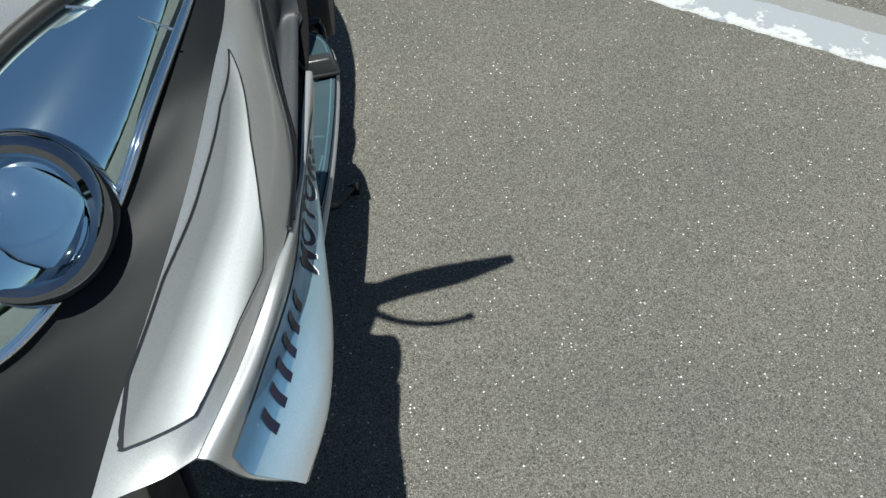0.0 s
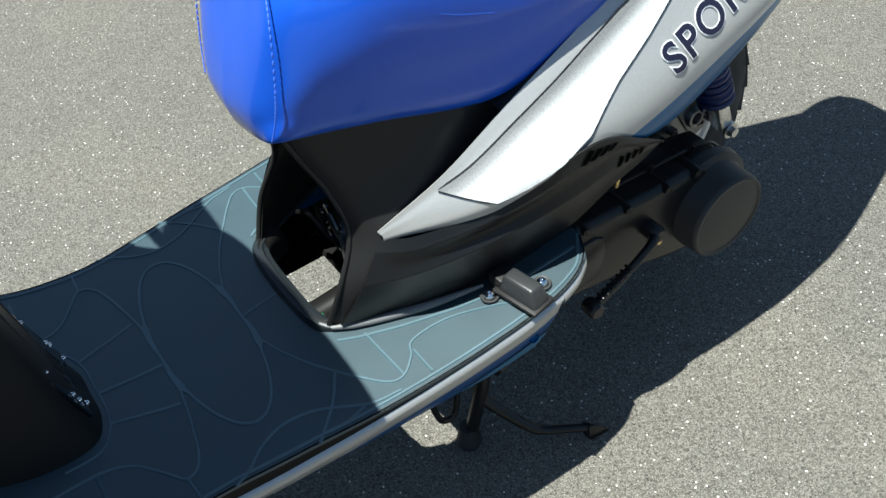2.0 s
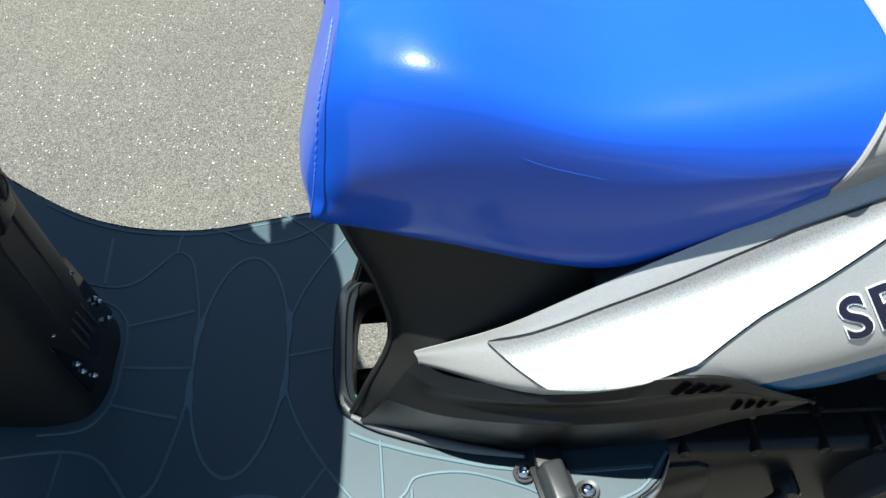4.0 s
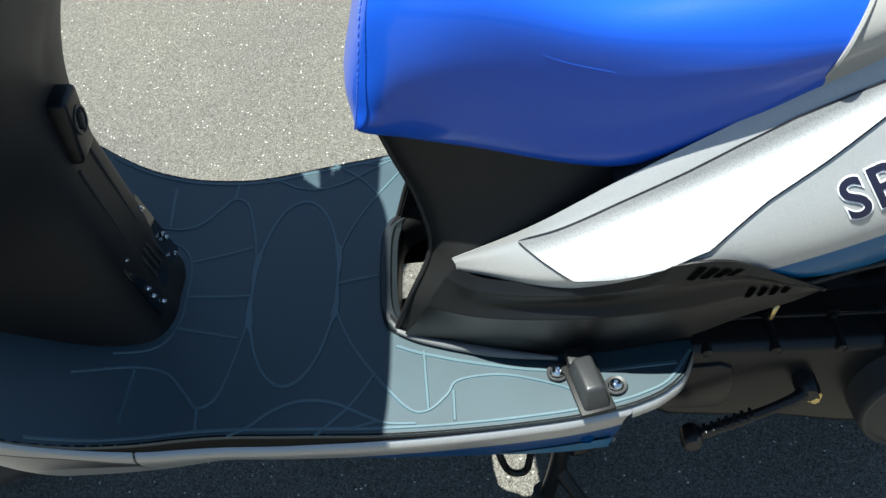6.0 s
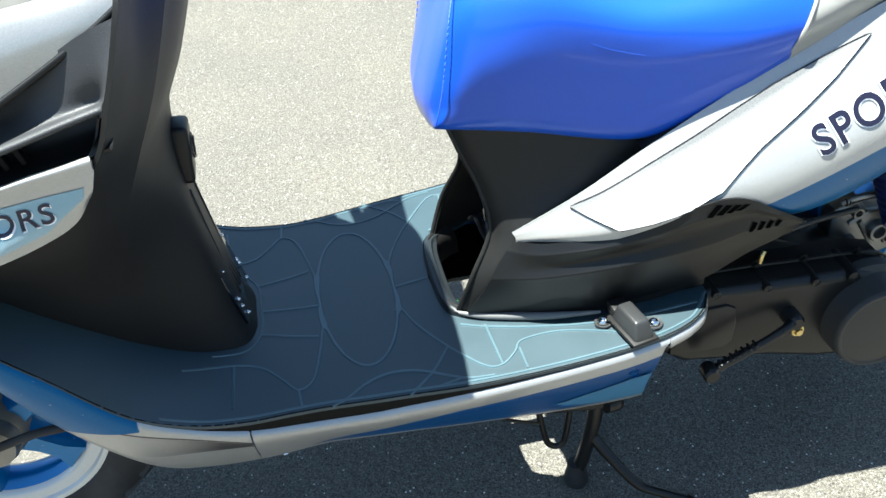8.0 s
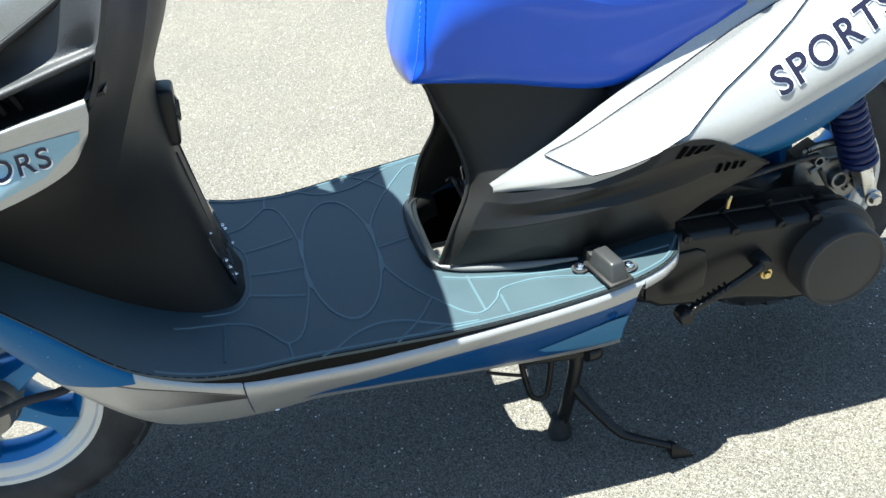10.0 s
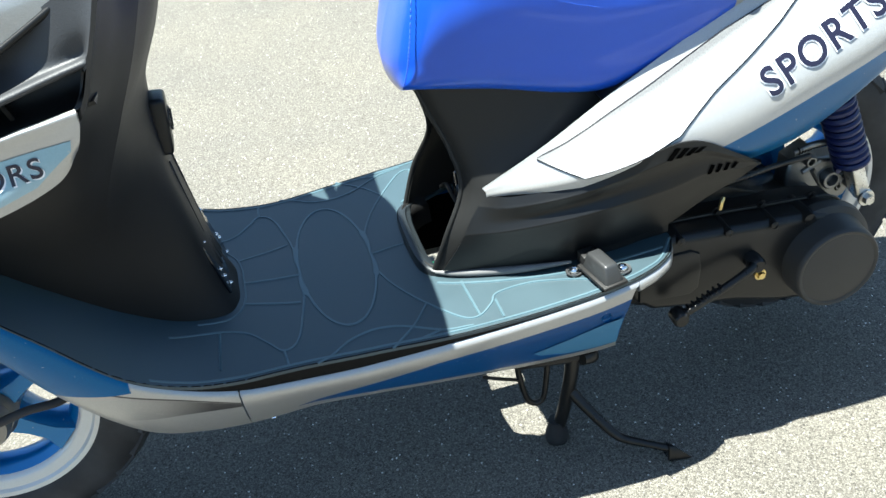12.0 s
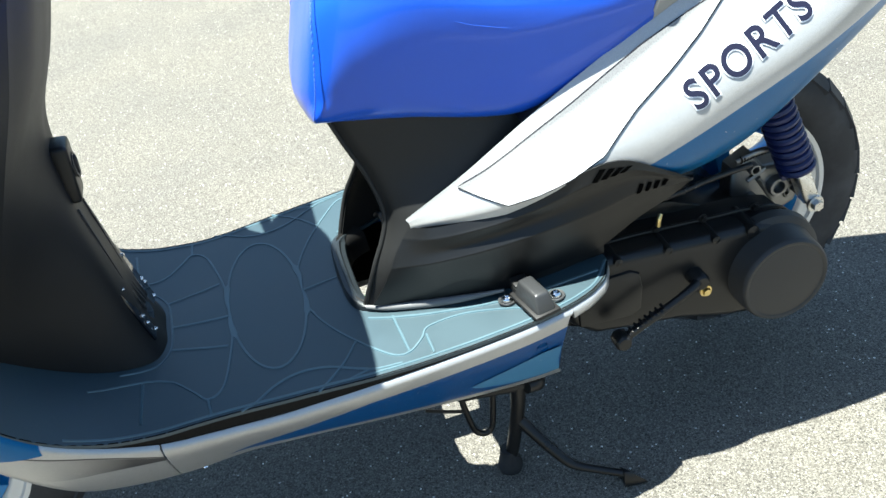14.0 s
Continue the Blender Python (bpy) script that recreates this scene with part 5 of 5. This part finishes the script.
part("inner_fender", skin(surface([[(.48, -.055, .36), (.48, 0, .365), (.48, .055, .36)], [(.50, -.055, .45), (.50, 0, .46), (.50, .055, .45)], [(.60, -.055, .50), (.60, 0, .51), (.60, .055, .50)], [(.72, -.055, .50), (.72, 0, .51), (.72, .055, .50)], [(.85, -.045, .56), (.85, 0, .57), (.85, .045, .56)]], 24, 10), .003), M_BLACK, scooter, "black rear inner mudguard")
part("tail_rack", skin(whole([
    [(.80, 0, .735), (.80, -.05, .733), (.80, -.07, .725), (.80, -.075, .715)],
    [(.88, 0, .742), (.88, -.06, .740), (.88, -.085, .730), (.88, -.09, .715)],
    [(.94, 0, .735), (.94, -.055, .733), (.935, -.08, .722), (.93, -.085, .705)],
    [(.965, 0, .715), (.962, -.045, .713), (.955, -.065, .702), (.945, -.07, .690)],
], 20, 20), .004), M_GREY, scooter, "grey tail rack")

# ---- stands and things seen through the opening ----
stand = part("centre_stand", tube([(.219, -.126, .158), (.216, -.124, .120), (.206, -.118, .060), (.198, -.114, .022)], [.0105, .0095, .009, .009], 14, 26), M_ENGINE, scooter, "black tubular centre stand standing on the ground")
part("stand_leg", tube([(.262, .066, .158), (.262, .070, .120), (.260, .074, .060), (.259, .078, .022)], [.0105, .0095, .009, .009], 14, 26), M_ENGINE, stand)
part("stand_crossbar", tube([(.225, -.12, .145), (.240, -.03, .140), (.260, .07, .145)], .010, 12), M_ENGINE, stand)
for x, y in ((.196, -.113), (.258, .079)):
    part("stand_foot", lathe([(.0, .040), (.011, .038), (.0125, .026), (.0150, .018), (.0165, .010), (.0155, .003), (.012, .0), (0, .0)], 20, (x, y, 0), "z"), M_HOSE, stand, "rubber stand foot")
part("stand_bracket", block((.098, .020, .012), pose(.190, -.122, .158, 0, 2, -8), .004, 2), M_ENGINE, stand)
part("stand_knuckle", tube([(.226, -.140, .160), (.240, -.134, .156), (.246, -.120, .142), (.244, -.105, .125)], [.009, .0105, .010, .008], 12, 20), M_ENGINE, stand)
part("stand_loop", tube([(.147, -.116, .156), (.149, -.115, .135), (.154, -.115, .104), (.159, -.115, .088), (.168, -.115, .081), (.177, -.115, .084), (.182, -.115, .098), (.189, -.115, .150)], .0042, 10, 50), M_ENGINE, stand)
part("stand_wire", tube([(.100, -.115, .150), (.125, -.117, .140), (.152, -.116, .128)], .0024, 8, 16), M_ENGINE, stand)
spring_axis = [(.244 + .0085 * math.cos(k * .9), -.100 + .0085 * math.sin(k * .9), .200 - .0013 * k) for k in range(64)]
part("return_spring", tube(spring_axis, .0017, 6, 190), M_ENGINE, stand, "black coil return spring")
side_stand = part("side_stand", tube([(.214, -.122, .096), (.226, -.136, .078), (.246, -.156, .053), (.258, -.167, .040), (.268, -.173, .033), (.292, -.184, .026), (.322, -.197, .018)], [.008, .0075, .007, .0065, .006, .0055, .0055], 12, 60), M_ENGINE, scooter, "black folding side stand swung out")
foot = bmesh.new()
fv = [foot.verts.new(p) for p in ((.318, -.186, .004), (.318, -.208, .004), (.352, -.212, .003), (.320, -.190, .026), (.320, -.203, .026), (.330, -.203, .024))]
for q in ((0, 2, 1), (3, 4, 5), (0, 1, 4, 3), (1, 2, 5, 4), (2, 0, 3, 5)):
    foot.faces.new([fv[k] for k in q])
bmesh.ops.recalc_face_normals(foot, faces=foot.faces)
bmesh.ops.bevel(foot, geom=foot.edges[:], offset=.0015, segments=2, affect="EDGES", profile=.5)
part("side_stand_foot", foot, M_ENGINE, side_stand, "wedge-shaped foot")
part("frame_tube", tube([(-.20, 0, .27), (.0, 0, .235), (.12, 0, .235), (.22, 0, .26)], .022, 14, 30), M_ENGINE, scooter, "black frame tube")
part("frame_rail", tube([(-.15, -.10, .262), (.0, -.115, .250), (.13, -.112, .255), (.22, -.095, .285)], .012, 12, 30), M_ENGINE, scooter)
part("frame_rail", tube([(-.15, .10, .262), (.0, .115, .250), (.13, .112, .255), (.22, .095, .285)], .012, 12, 30), M_ENGINE, scooter)
part("cross_brace", block((.018, .180, .028), pose(.150, 0, .300), .003), M_BROWN, scooter, "dull brown crossbar")
part("inner_box", skin(surface([[(.20, -.125, .335), (.165, -.06, .333), (.16, 0, .333), (.165, .06, .333), (.20, .125, .335)], [(.18, -.095, .43), (.145, -.05, .43), (.14, 0, .43), (.145, .05, .43), (.18, .095, .43)], [(.15, -.055, .535), (.125, -.035, .535), (.12, 0, .535), (.125, .035, .535), (.15, .055, .535)]], 14, 20), .003), M_BLACK, scooter, "black tray wall")
part("cable_loop", tube([(.125, -.04, .33), (.118, -.030, .375), (.120, -.008, .392), (.122, .012, .370), (.124, .010, .338), (.126, -.012, .325)], .0032, 8, 60), M_GLOSS, scooter, "looped black cable")
part("battery_box", block((.070, .070, .060), pose(.185, .070, .270, 0, 0, 4), .006, 2), M_ENGINE, scooter, "black battery box")
part("wiring", tube([(.115, .070, .330), (.118, .045, .345), (.122, .020, .335), (.130, -.010, .325), (.150, -.040, .318)], .0035, 8, 30), M_ENGINE, scooter, "bundle of black wiring")
# added plate that keeps most of the bright ground out of the opening
part("ground_blocker", slab([(.133, .244), (.136, .250), (.262, .252), (.262, .244)], .099, -.100, .001, 1), M_ENGINE, scooter, "black plate added under the seat to hide the sunlit ground")
part("overflow_bottle", lathe([(0, .306), (.016, .306), (.0185, .310), (.0185, .368), (.016, .376), (.008, .380), (.008, .388), (0, .388)], 24, (.134, -.036, 0), "z"), M_BOTTLE, scooter, "dark blue-grey bottle behind the cable loop")
# added sheet, near-black in place of shade, hides the far sill
part("sill_blocker", slab([(.050, .215), (.050, .298), (.240, .298), (.240, .215)], .104, .100, .001, 1), M_VOID, scooter, "near-black sheet added to hide the far sill in the opening")
# green LED, its glow given as plain colour
part("green_led", block((.004, .006, .004), pose(.066, -.062, .304), .001), M_GREEN, scooter, "small green LED, its light painted as plain green")
